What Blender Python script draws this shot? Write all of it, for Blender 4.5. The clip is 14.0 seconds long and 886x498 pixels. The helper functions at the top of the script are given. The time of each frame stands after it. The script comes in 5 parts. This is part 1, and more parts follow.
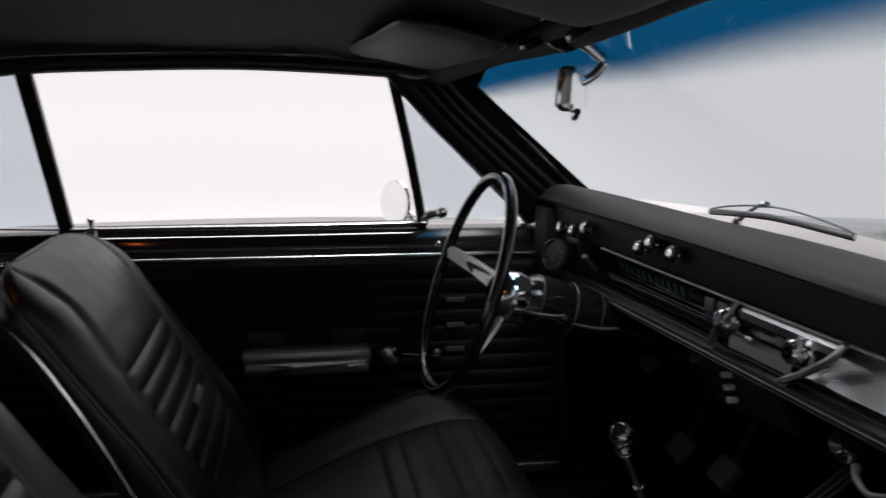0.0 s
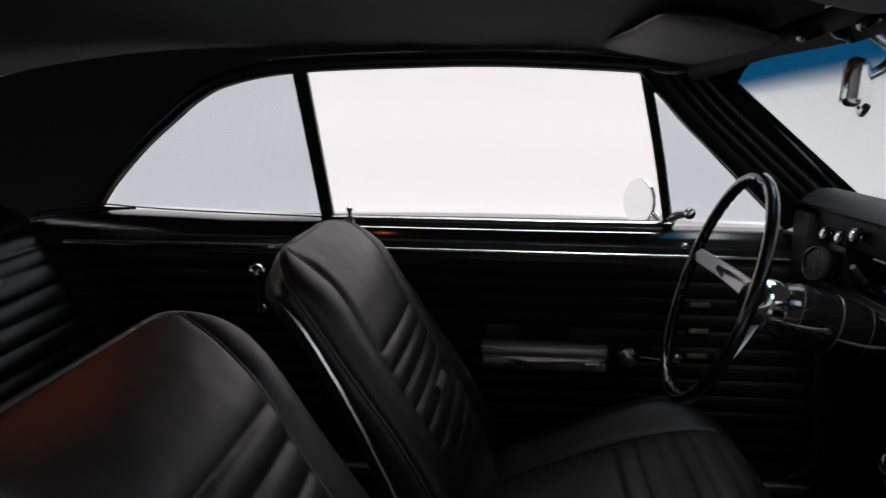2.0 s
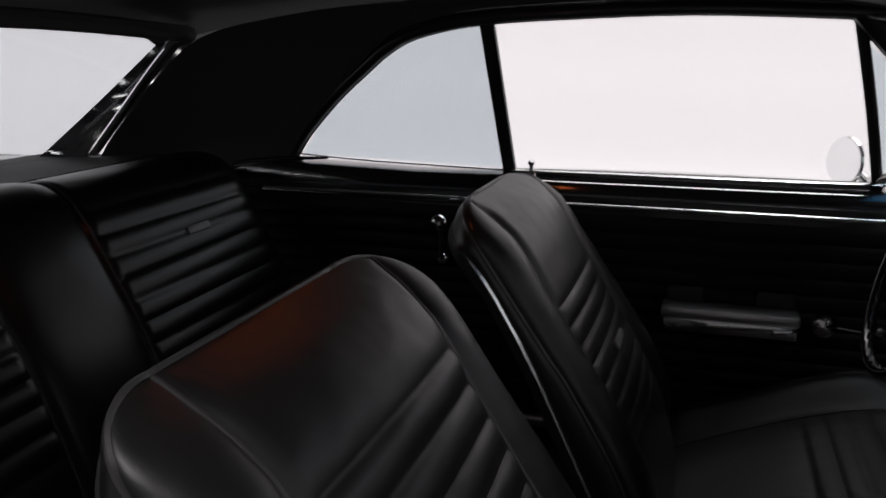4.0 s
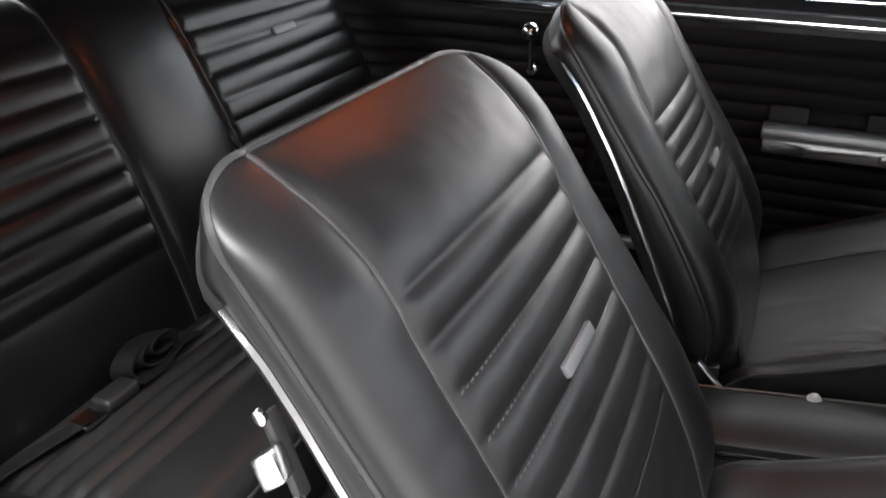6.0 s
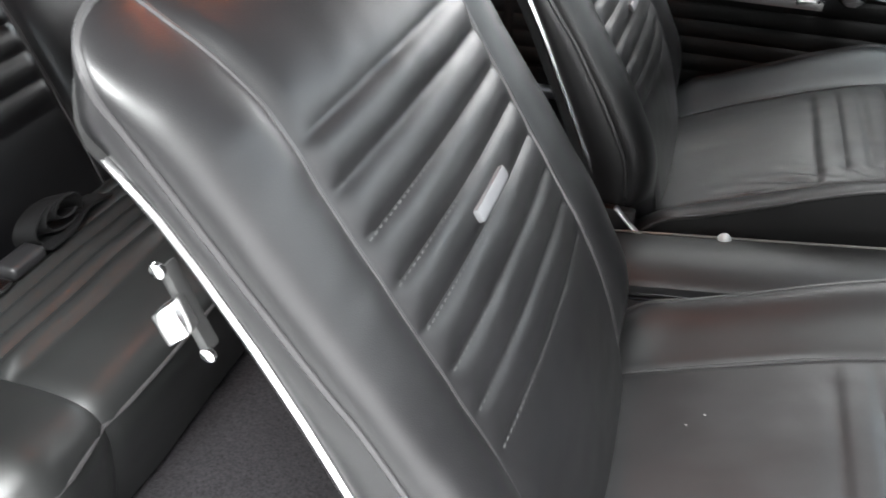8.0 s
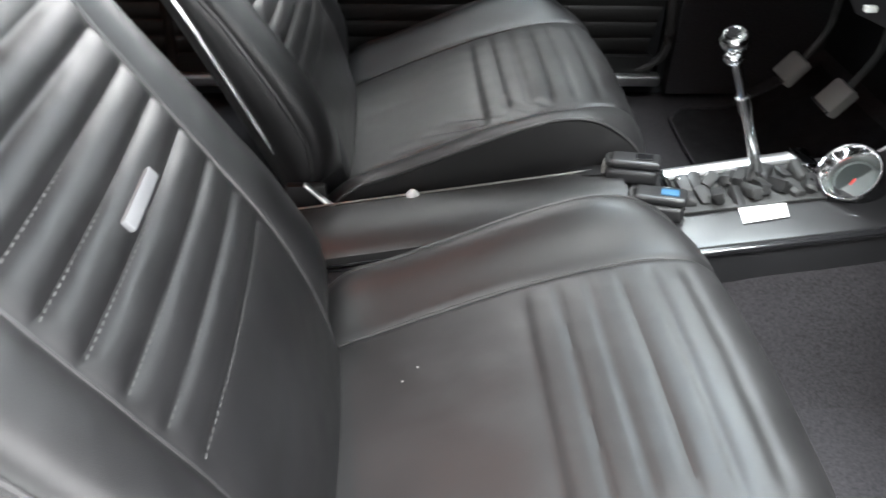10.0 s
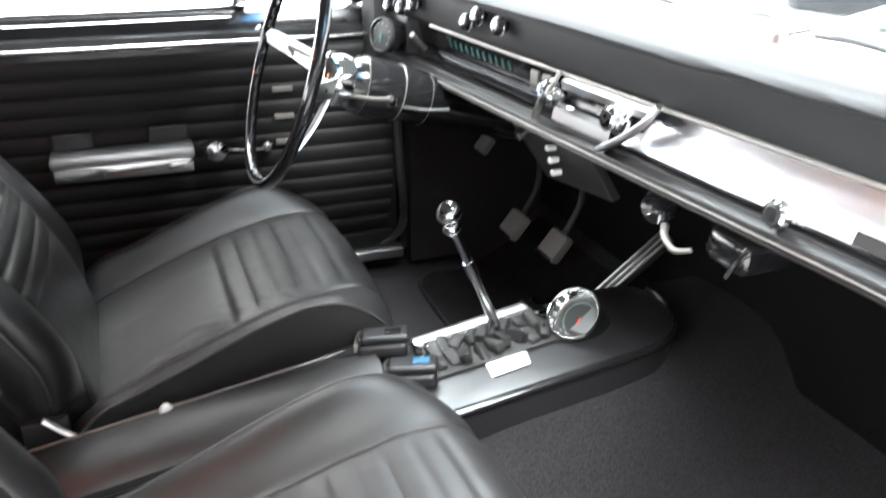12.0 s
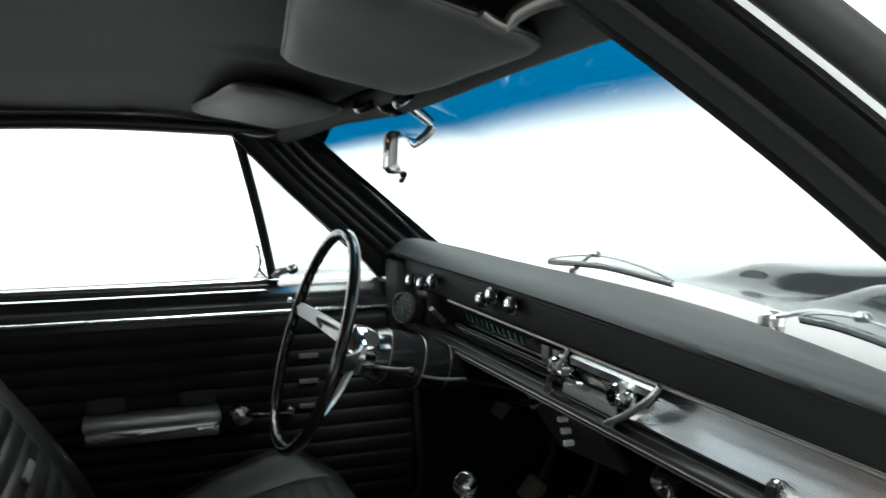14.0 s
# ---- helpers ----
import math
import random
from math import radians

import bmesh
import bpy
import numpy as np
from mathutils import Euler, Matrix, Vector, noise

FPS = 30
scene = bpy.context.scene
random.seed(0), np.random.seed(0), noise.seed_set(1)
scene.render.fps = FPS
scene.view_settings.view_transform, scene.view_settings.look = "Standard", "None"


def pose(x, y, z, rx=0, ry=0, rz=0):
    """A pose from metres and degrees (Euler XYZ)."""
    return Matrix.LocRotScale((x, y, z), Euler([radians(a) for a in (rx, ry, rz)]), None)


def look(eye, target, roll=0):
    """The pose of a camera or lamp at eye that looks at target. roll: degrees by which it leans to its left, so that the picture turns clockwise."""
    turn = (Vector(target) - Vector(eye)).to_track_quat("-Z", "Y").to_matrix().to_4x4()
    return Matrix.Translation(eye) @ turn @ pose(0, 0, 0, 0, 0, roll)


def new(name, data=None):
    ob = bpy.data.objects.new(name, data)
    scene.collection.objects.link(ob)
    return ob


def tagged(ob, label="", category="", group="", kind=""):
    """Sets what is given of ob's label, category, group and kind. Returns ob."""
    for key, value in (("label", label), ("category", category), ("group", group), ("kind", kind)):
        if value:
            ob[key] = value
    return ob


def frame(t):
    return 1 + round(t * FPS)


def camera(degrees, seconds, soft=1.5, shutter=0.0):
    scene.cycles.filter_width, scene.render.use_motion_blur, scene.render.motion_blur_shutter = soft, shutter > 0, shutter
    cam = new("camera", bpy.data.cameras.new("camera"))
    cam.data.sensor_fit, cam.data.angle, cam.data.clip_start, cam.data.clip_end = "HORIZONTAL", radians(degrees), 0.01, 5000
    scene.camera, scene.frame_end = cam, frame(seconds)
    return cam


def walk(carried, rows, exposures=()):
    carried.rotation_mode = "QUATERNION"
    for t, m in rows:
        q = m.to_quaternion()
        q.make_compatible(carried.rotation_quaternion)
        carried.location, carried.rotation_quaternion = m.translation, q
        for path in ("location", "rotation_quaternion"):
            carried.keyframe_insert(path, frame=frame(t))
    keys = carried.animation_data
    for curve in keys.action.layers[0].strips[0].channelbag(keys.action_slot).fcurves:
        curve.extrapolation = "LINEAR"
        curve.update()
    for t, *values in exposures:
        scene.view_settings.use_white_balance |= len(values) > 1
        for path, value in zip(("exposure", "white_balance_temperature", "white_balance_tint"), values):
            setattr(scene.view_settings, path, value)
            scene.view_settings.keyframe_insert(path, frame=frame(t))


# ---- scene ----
cam = camera(56.1, 14.0, soft=1.5, shutter=0.5)
PATH = [
    (0, (0.108, -0.925, 1.219), (0.476, 1.007, 0.86), 0.7),
    (0.5, (0.097, -0.924, 1.217), (0.292, 1.034, 0.858), 0.7),
    (1, (0.089, -0.924, 1.217), (0.161, 1.042, 0.856), 0.7),
    (1.5, (0.086, -0.922, 1.218), (0.029, 1.043, 0.852), 0.7),
    (2, (0.08, -0.923, 1.215), (-0.092, 1.036, 0.846), 0.6),
    (4.5, (0.068, -0.925, 1.206), (-0.582, 0.882, 0.649), 0.3),
    (5, (0.062, -0.922, 1.199), (-0.635, 0.828, 0.528), 0.6),
    (5.5, (0.057, -0.918, 1.191), (-0.655, 0.784, 0.419), 0.6),
    (6, (0.055, -0.917, 1.181), (-0.645, 0.742, 0.312), 0.6),
    (6.5, (0.054, -0.916, 1.173), (-0.629, 0.697, 0.209), 0.8),
    (7, (0.055, -0.913, 1.165), (-0.592, 0.657, 0.108), 0.9),
    (9.5, (0.104, -0.888, 1.161), (0.069, 0.724, -0.022), 2.2),
    (10, (0.121, -0.885, 1.159), (0.248, 0.728, -0.017), 2.0),
    (10.5, (0.137, -0.884, 1.159), (0.399, 0.724, -0.002), 1.6),
    (11, (0.149, -0.887, 1.165), (0.552, 0.735, 0.067), 1.1),
    (11.5, (0.157, -0.891, 1.176), (0.686, 0.766, 0.189), 0.8),
    (12, (0.162, -0.898, 1.188), (0.82, 0.805, 0.371), 0.5),
    (12.5, (0.161, -0.913, 1.199), (0.891, 0.825, 0.533), 0.5),
    (13, (0.156, -0.942, 1.208), (0.937, 0.824, 0.687), 0.5),
    (13.5, (0.155, -0.952, 1.223), (0.908, 0.871, 0.891), 0.5),
    (14, (0.142, -0.955, 1.234), (0.811, 0.914, 0.993), 0.4),
]

EXPOSURES = [(0.0, -1.20, 6450, 13), (2.2, -1.26, 6450, 13), (4.5, -1.32, 6450, 14), (5.0, -0.62, 6450, 14), (5.5, 0.84, 6400, 13), (6.0, 1.5, 6400, 9),
             (6.5, 1.93, 6350, 8), (7.0, 2.15, 6300, 7), (9.5, 2.70, 6250, 6), (11.0, 2.80, 6250, 6), (12.5, 2.85, 6300, 7), (13.0, 2.75, 6300, 6), (13.5, 2.0, 6250, 2), (14.0, 0.22, 6200, -2)]
walk(cam, [(t, look(eye, target, roll)) for t, eye, target, roll in PATH], EXPOSURES)

# ---- light ----
world = bpy.data.worlds.new("studio_air")
scene.world = world
world.use_nodes = True
world.node_tree.nodes["Background"].inputs[0].default_value = (1.0, 0.985, 0.98, 1)
world.node_tree.nodes["Background"].inputs[1].default_value = 0.06


def area_lamp(name, eye, target, sx, sy, power, colour=(1, 0.98, 0.96)):
    data = bpy.data.lights.new(name, "AREA")
    data.shape, data.size, data.size_y, data.energy, data.color = "RECTANGLE", sx, sy, power, colour
    ob = new(name, data)
    ob.matrix_world = look(eye, target)
    return tagged(ob, "unseen white area lamp added above the car", "lamp", "studio lamps")


# Unseen lamps placed above the car to light the cabin.
area_lamp("studio_lamp", (0.15, -1.9, 3.4), (0.0, -0.4, 0.6), 2.4, 1.0, 114)
area_lamp("studio_lamp", (0.8, 3.7, 3.8), (0.2, 0.1, 0.7), 3.2, 3.0, 40)
area_lamp("studio_lamp", (0.4, 1.9, 3.4), (0.2, 0.4, 0.6), 3.0, 1.0, 55)
# Added fill that brightens the driver footwell from out of view.
area_lamp("studio_lamp", (0.55, 0.9, 3.9), (0.55, 0.5, 0.6), 0.9, 1.2, 56, (0.94, 0.98, 1.0))


# ---- materials ----
def mat(name, colour, rough=0.5, metal=0.0, bump=0.0, scale=300.0, vary=0.15, vscale=6.0, rvary=0.08, kind="noise", coat=0.0, spec=0.5, wrinkle=0.0):
    m = bpy.data.materials.new(name)
    m.use_nodes = True
    n, l = m.node_tree.nodes, m.node_tree.links
    b = n["Principled BSDF"]
    b.inputs["Metallic"].default_value = metal
    b.inputs["Coat Weight"].default_value = coat
    b.inputs["Coat Roughness"].default_value = 0.08
    b.inputs["Specular IOR Level"].default_value = spec
    co = n.new("ShaderNodeTexCoord")
    big = n.new("ShaderNodeTexNoise")
    big.inputs["Scale"].default_value, big.inputs["Detail"].default_value = vscale, 5
    l.new(co.outputs["Object"], big.inputs["Vector"])
    ramp = n.new("ShaderNodeMixRGB")
    ramp.inputs[1].default_value = (*[max(0.0, c * (1 - vary)) for c in colour], 1)
    ramp.inputs[2].default_value = (*[min(1, c * (1 + vary)) for c in colour], 1)
    l.new(big.outputs["Fac"], ramp.inputs[0])
    l.new(ramp.outputs[0], b.inputs["Base Color"])
    rr = n.new("ShaderNodeMapRange")
    rr.inputs["To Min"].default_value, rr.inputs["To Max"].default_value = max(0.02, rough - rvary), min(1, rough + rvary)
    l.new(big.outputs["Fac"], rr.inputs["Value"])
    l.new(rr.outputs[0], b.inputs["Roughness"])
    if bump:
        if kind == "grain":
            tex = n.new("ShaderNodeTexVoronoi")
            tex.inputs["Scale"].default_value = scale
            out = tex.outputs["Distance"]
        else:
            tex = n.new("ShaderNodeTexNoise")
            tex.inputs["Scale"].default_value, tex.inputs["Detail"].default_value = scale, 4
            out = tex.outputs["Fac"]
        l.new(co.outputs["Object"], tex.inputs["Vector"])
        bp = n.new("ShaderNodeBump")
        bp.inputs["Strength"].default_value, bp.inputs["Distance"].default_value = bump, 0.001
        l.new(out, bp.inputs["Height"])
        l.new(bp.outputs[0], b.inputs["Normal"])
        if wrinkle:
            soft, wb = n.new("ShaderNodeTexNoise"), n.new("ShaderNodeBump")
            soft.inputs["Scale"].default_value, soft.inputs["Detail"].default_value, soft.inputs["Distortion"].default_value = 15, 2, 0.1
            l.new(co.outputs["Object"], soft.inputs["Vector"])
            wb.inputs["Strength"].default_value, wb.inputs["Distance"].default_value = wrinkle, 0.012
            l.new(soft.outputs["Fac"], wb.inputs["Height"])
            l.new(wb.outputs[0], bp.inputs["Normal"])
    return m


VINYL = mat("black_seat_vinyl", (0.0082, 0.0080, 0.0087), 0.40, spec=0.50, wrinkle=0.10, bump=0.07, scale=900, kind="grain", vscale=13, vary=0.3, rvary=0.07)
# Cushion and console lid vinyl, slightly lighter and rougher than the backrest.
CUSHIONVINYL = mat("seat_cushion_vinyl", (0.0100, 0.0097, 0.0102), 0.48, spec=0.58, wrinkle=0.14, bump=0.08, scale=900, kind="grain", vscale=11, vary=0.3, rvary=0.07)
# One rear bench vinyl: backrest darkened as shaded, cushion lightened as lit.
SHADEDREARVINYL = mat("shaded_rear_vinyl", (0.0030, 0.0030, 0.0034), 0.31, spec=0.30, wrinkle=0.07, bump=0.06, scale=420, kind="grain", vscale=9)
LITREARCUSHION = mat("lit_rear_cushion_vinyl", (0.0125, 0.0130, 0.0130), 0.38, spec=0.45, wrinkle=0.08, bump=0.06, scale=900, kind="grain", vscale=9)
LINT = mat("grey_lint", (0.20, 0.20, 0.19), 0.9)
WEBBING = mat("belt_webbing", (0.007, 0.007, 0.0075), 0.55, bump=0.3, scale=600, spec=0.3)
THREAD = mat("grey_thread", (0.050, 0.050, 0.050), 0.6)
PIPING = mat("seat_piping", (0.035, 0.034, 0.035), 0.38)
DOORVINYL = mat("door_vinyl", (0.008, 0.008, 0.008), 0.55, spec=0.22, bump=0.12, scale=420, kind="grain")
PAD = mat("dash_pad", (0.024, 0.025, 0.027), 0.58, spec=0.26, bump=0.25, scale=500, kind="grain", vscale=4)
# Dash face colour includes the shade cast by the pad's overhang.
DASHFACE = mat("dash_face", (0.015, 0.0155, 0.017), 0.6, bump=0.2, scale=600)
GLOSS = mat("black_gloss_paint", (0.010, 0.010, 0.011), 0.12, coat=0.6, vary=0.1)
SATIN = mat("black_satin_plastic", (0.014, 0.014, 0.015), 0.38, bump=0.05, scale=300)
CONSOLE = mat("black_console_plastic", (0.014, 0.014, 0.015), 0.36, bump=0.06, scale=380, vary=0.2, vscale=18, rvary=0.06)
DARK = mat("underdash_black", (0.012, 0.012, 0.012), 0.7, bump=0.2, scale=120)
FABRIC = mat("headliner_vinyl", (0.030, 0.030, 0.031), 0.72, bump=0.35, scale=700, vscale=3)
VISOR = mat("visor_vinyl", (0.088, 0.087, 0.088), 0.55, bump=0.35, scale=260, vscale=16, vary=0.75, rvary=0.15)
CARPET = mat("black_loop_carpet", (0.0100, 0.0094, 0.0103), 0.95, bump=1.0, scale=450, vscale=300, vary=3.0, spec=0.12)
WORNMAT = mat("worn_mat_pile", (0.010, 0.0095, 0.0105), 0.95, bump=0.8, scale=420, vscale=40, vary=0.8, spec=0.1)
# Firewall colour, darkened to carry the shade below the dashboard.
SHADEDFIREWALL = mat("shaded_firewall", (0.007, 0.007, 0.0073), 1.0, bump=0.6, scale=400, spec=0.02)
PILLAR = mat("black_pillar_vinyl", (0.007, 0.007, 0.0075), 0.42, bump=0.3, scale=260, spec=0.25, vary=0.3, vscale=40)
CHROME = mat("chrome", (0.78, 0.78, 0.78), 0.09, metal=1, vary=0.06, rvary=0.04, vscale=20)
BRIGHT = mat("satin_chrome", (0.78, 0.78, 0.78), 0.22, metal=1, vary=0.06, rvary=0.05, vscale=20)
BRUSHED = mat("brushed_aluminium", (0.66, 0.66, 0.67), 0.30, metal=1, bump=0.1, scale=500, vary=0.12)
STEEL = mat("worn_steel", (0.32, 0.31, 0.29), 0.42, metal=0.8, vary=0.3, vscale=30)
GUNMETAL = mat("gunmetal", (0.07, 0.07, 0.07), 0.38, metal=0.7, vary=0.3, vscale=40)
RUBBER = mat("black_rubber", (0.018, 0.018, 0.018), 0.65, bump=0.2, scale=200)
BOOT = mat("worn_gate_steel", (0.018, 0.018, 0.0185), 0.5, metal=0.3, vary=0.5, vscale=60)
PEDAL = mat("pedal_rubber", (0.15, 0.145, 0.137), 0.5, bump=0.2, scale=200)
ROOFPAINT = mat("polished_black_paint", (0.008, 0.008, 0.009), 0.035, vary=0.1, rvary=0.01)
PAINT = mat("dark_body_paint", (0.022, 0.023, 0.025), 0.12, metal=0.1, coat=0.1, vary=0.1)
CREAM = mat("silver_label", (0.72, 0.73, 0.72), 0.35, metal=0.3)
RED = mat("red_button", (0.55, 0.03, 0.02), 0.3)
BLUE = mat("blue_label", (0.03, 0.10, 0.19), 0.4)
BADGE = mat("satin_badge_metal", (0.20, 0.20, 0.21), 0.55, metal=0.5)
PALE = mat("pale_dial", (0.10, 0.115, 0.115), 0.5, coat=0.0, vary=0.2, vscale=40)
DIAL = mat("dial_face", (0.010, 0.016, 0.0155), 0.4, vary=0.3, vscale=60)
TEAL = mat("gauge_marks", (0.05, 0.17, 0.155), 0.5)
STUDIO_FLOOR = mat("white_studio_floor", (0.78, 0.78, 0.78), 0.35, vary=0.04, vscale=0.7)


def glass_mat(name, tint, band=None):
    m = bpy.data.materials.new(name)
    m.use_nodes = True
    n, l = m.node_tree.nodes, m.node_tree.links
    n.remove(n["Principled BSDF"])
    tr, gl, mx = n.new("ShaderNodeBsdfTransparent"), n.new("ShaderNodeBsdfGlossy"), n.new("ShaderNodeMixShader")
    fr, power, scale = n.new("ShaderNodeLayerWeight"), n.new("ShaderNodeMath"), n.new("ShaderNodeMath")
    tr.inputs[0].default_value = (*tint, 1)
    gl.inputs["Roughness"].default_value = 0.01
    power.operation, scale.operation = "POWER", "MULTIPLY_ADD"
    power.inputs[1].default_value, scale.inputs[1].default_value, scale.inputs[2].default_value = 4.5, 0.7, 0.05
    fr.inputs["Blend"].default_value = 0.5
    l.new(fr.outputs["Facing"], power.inputs[0])
    l.new(power.outputs[0], scale.inputs[0])
    l.new(scale.outputs[0], mx.inputs[0])
    l.new(tr.outputs[0], mx.inputs[1])
    l.new(gl.outputs[0], mx.inputs[2])
    l.new(mx.outputs[0], n["Material Output"].inputs["Surface"])
    if band:
        co, sep, mr, mix = n.new("ShaderNodeTexCoord"), n.new("ShaderNodeSeparateXYZ"), n.new("ShaderNodeMapRange"), n.new("ShaderNodeMixRGB")
        mr.interpolation_type = "SMOOTHSTEP"
        l.new(co.outputs["UV"], sep.inputs[0])
        l.new(sep.outputs["Y"], mr.inputs["Value"])
        mr.inputs["From Min"].default_value, mr.inputs["From Max"].default_value = band[0], band[1]
        l.new(mr.outputs[0], mix.inputs[0])
        mix.inputs[1].default_value, mix.inputs[2].default_value = (*tint, 1), (*band[2], 1)
        l.new(mix.outputs[0], tr.inputs[0])
    return m


GLASS = glass_mat("tinted_glass", (0.80, 0.84, 0.86))
WINDSHIELD = glass_mat("shaded_windshield", (0.79, 0.85, 0.86), (0.75, 0.89, (0.003, 0.09, 0.21)))
MIRROR = mat("mirror_silver", (0.85, 0.86, 0.86), 0.02, metal=1, vary=0.01, rvary=0.0)


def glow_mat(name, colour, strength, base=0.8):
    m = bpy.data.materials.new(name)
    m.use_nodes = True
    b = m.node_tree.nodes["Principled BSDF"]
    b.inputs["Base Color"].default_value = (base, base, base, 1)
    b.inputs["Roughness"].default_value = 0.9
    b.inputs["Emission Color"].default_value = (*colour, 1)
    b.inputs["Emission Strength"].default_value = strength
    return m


# The cyclorama walls emit light themselves, in place of lamps shining on them.
BACKDROP = glow_mat("glowing_white_cyclorama", (1.0, 0.955, 0.955), 1.35)
DIM_BACKDROP = glow_mat("faint_glow_cyclorama", (1.0, 0.97, 0.96), 0.05, 0.2)
AMBER = glow_mat("amber_lens", (1.0, 0.19, 0.03), 16.0)
LED = glow_mat("lamp_glass", (1.0, 0.98, 0.95), 60.0)


# ---- mesh helpers ----
def link(name, bm, material, parent=None, label="", smooth=True):
    me = bpy.data.meshes.new(name)
    bmesh.ops.recalc_face_normals(bm, faces=bm.faces)
    bm.to_mesh(me)
    bm.free()
    if smooth:
        me.polygons.foreach_set("use_smooth", [True] * len(me.polygons))
        me.set_sharp_from_angle(angle=radians(38))
    me.materials.append(material)
    ob = new(name, me)
    if parent:
        ob.parent = parent
    if label:
        ob["label"] = label
    return ob


def part(name, bm, material, parent, label="", smooth=True):
    return link(name, bm, material, parent, label, smooth)


def thing(name, label, category, group="", kind="", at=(0, 0, 0)):
    ob = new(name)
    ob.empty_display_size = 0.05
    ob.location = at
    return tagged(ob, label, category, group, kind)


def box(x0, x1, y0, y1, z0, z1, bevel=0.004, bm=None, seg=2):
    own = bm or bmesh.new()
    made = bmesh.ops.create_cube(own, size=1)["verts"]
    for v in made:
        v.co = Vector(((x0 + x1) / 2 + v.co.x * (x1 - x0), (y0 + y1) / 2 + v.co.y * (y1 - y0), (z0 + z1) / 2 + v.co.z * (z1 - z0)))
    if bevel:
        edges = list({e for v in made for e in v.link_edges})
        bmesh.ops.bevel(own, geom=edges, offset=bevel, segments=seg, affect="EDGES", profile=0.6)
    return own


def curve(points, n):
    """n points evenly along a smooth line through the given points."""
    p = np.array(points, float)
    q = np.vstack([2 * p[0] - p[1], p, 2 * p[-1] - p[-2]])
    fine = []
    for k in range(1, len(q) - 2):
        a, b, c, d = q[k - 1], q[k], q[k + 1], q[k + 2]
        for u in np.linspace(0, 1, 24, endpoint=False):
            fine.append(0.5 * (2 * b + (c - a) * u + (2 * a - 5 * b + 4 * c - d) * u * u + (3 * b - 3 * c + d - a) * u ** 3))
    fine.append(p[-1])
    fine = np.array(fine)
    run = np.concatenate([[0], np.cumsum(np.linalg.norm(np.diff(fine, axis=0), axis=1))])
    at = np.linspace(0, run[-1], n)
    return np.stack([np.interp(at, run, fine[:, k]) for k in range(p.shape[1])], axis=1)


def skin(rows, bm=None, close_v=False, caps=False):
    own = bm or bmesh.new()
    vs = [[own.verts.new(p) for p in row] for row in rows]
    nv = len(vs[0])
    for i in range(len(vs) - 1):
        for j in range(nv if close_v else nv - 1):
            own.faces.new((vs[i][j], vs[i + 1][j], vs[i + 1][(j + 1) % nv], vs[i][(j + 1) % nv]))
    if caps:
        own.faces.new(vs[0])
        own.faces.new(list(reversed(vs[-1])))
    return own


def tube(points, radius, n=None, sides=10, bm=None, flat=1.0, closed=False, up=(0, 0, 1)):
    """A round bar along a smooth line; radius may be a function of 0..1; flat squeezes it along up."""
    pts = np.array(points, float) if n is None else curve(points, n)
    rows = []
    count = len(pts)
    for i, p in enumerate(pts):
        a, b = pts[(i - 1) % count if closed else max(i - 1, 0)], pts[(i + 1) % count if closed else min(i + 1, count - 1)]
        d = Vector(b - a).normalized()
        side = d.cross(Vector(up))
        side = side.normalized() if side.length > 1e-4 else d.orthogonal().normalized()
        top = side.cross(d).normalized()
        r = radius(i / (count - 1)) if callable(radius) else radius
        rows.append([Vector(p) + side * (r * math.cos(2 * math.pi * k / sides)) + top * (r * flat * math.sin(2 * math.pi * k / sides)) for k in range(sides)])
    if closed:
        rows.append(rows[0])
        own = skin(rows, bm, True)
        bmesh.ops.remove_doubles(own, verts=own.verts, dist=1e-5)
        return own
    return skin(rows, bm, True, True)


def lathe(profile, origin, axis, sides=24, bm=None, caps=True):
    """Turns (radius, height) pairs round an axis."""
    q = Vector(axis).to_track_quat("Z", "Y")
    rows = [[Vector(origin) + q @ Vector((max(r, 1e-4) * math.cos(2 * math.pi * k / sides), max(r, 1e-4) * math.sin(2 * math.pi * k / sides), h)) for k in range(sides)] for r, h in profile]
    return skin(rows, bm, True, caps)


def slab(outline, thick, bevel=0.003, bm=None):
    """A plate: an outline of points in one plane, given thickness along thick (a vector)."""
    own = bm or bmesh.new()
    low = [own.verts.new(p) for p in outline]
    high = [own.verts.new(Vector(p) + Vector(thick)) for p in outline]
    own.faces.new(low)
    own.faces.new(list(reversed(high)))
    for k in range(len(low)):
        own.faces.new((low[k], high[k], high[(k + 1) % len(low)], low[(k + 1) % len(low)]))
    if bevel:
        bmesh.ops.bevel(own, geom=list(own.edges), offset=bevel, segments=2, affect="EDGES", profile=0.6)
    return own


def thicken(bm, by):
    bmesh.ops.recalc_face_normals(bm, faces=bm.faces)
    bmesh.ops.solidify(bm, geom=list(bm.faces), thickness=by)
    return bm


def soft(a):
    a = min(1.0, max(0.0, a))
    return a * a * (3 - 2 * a)


def lerp(a, b, u):
    return a + (b - a) * u


def frame_at(line, i):
    a, b = line[max(i - 1, 0)], line[min(i + 1, len(line) - 1)]
    d = (b - a) / np.linalg.norm(b - a)
    return d, np.array((d[1], -d[0]))


def pleat(w, w0, w1, count, height):
    """Padded ribs with sharp stitched valleys between w0 and w1."""
    if w <= w0 or w >= w1:
        return -0.35 * height * math.exp(-max(w0 - w, w - w1) / 0.010)
    q = (w - w0) / (w1 - w0) * count
    return height * (abs(math.sin(math.pi * q)) ** 0.55 - 0.35)


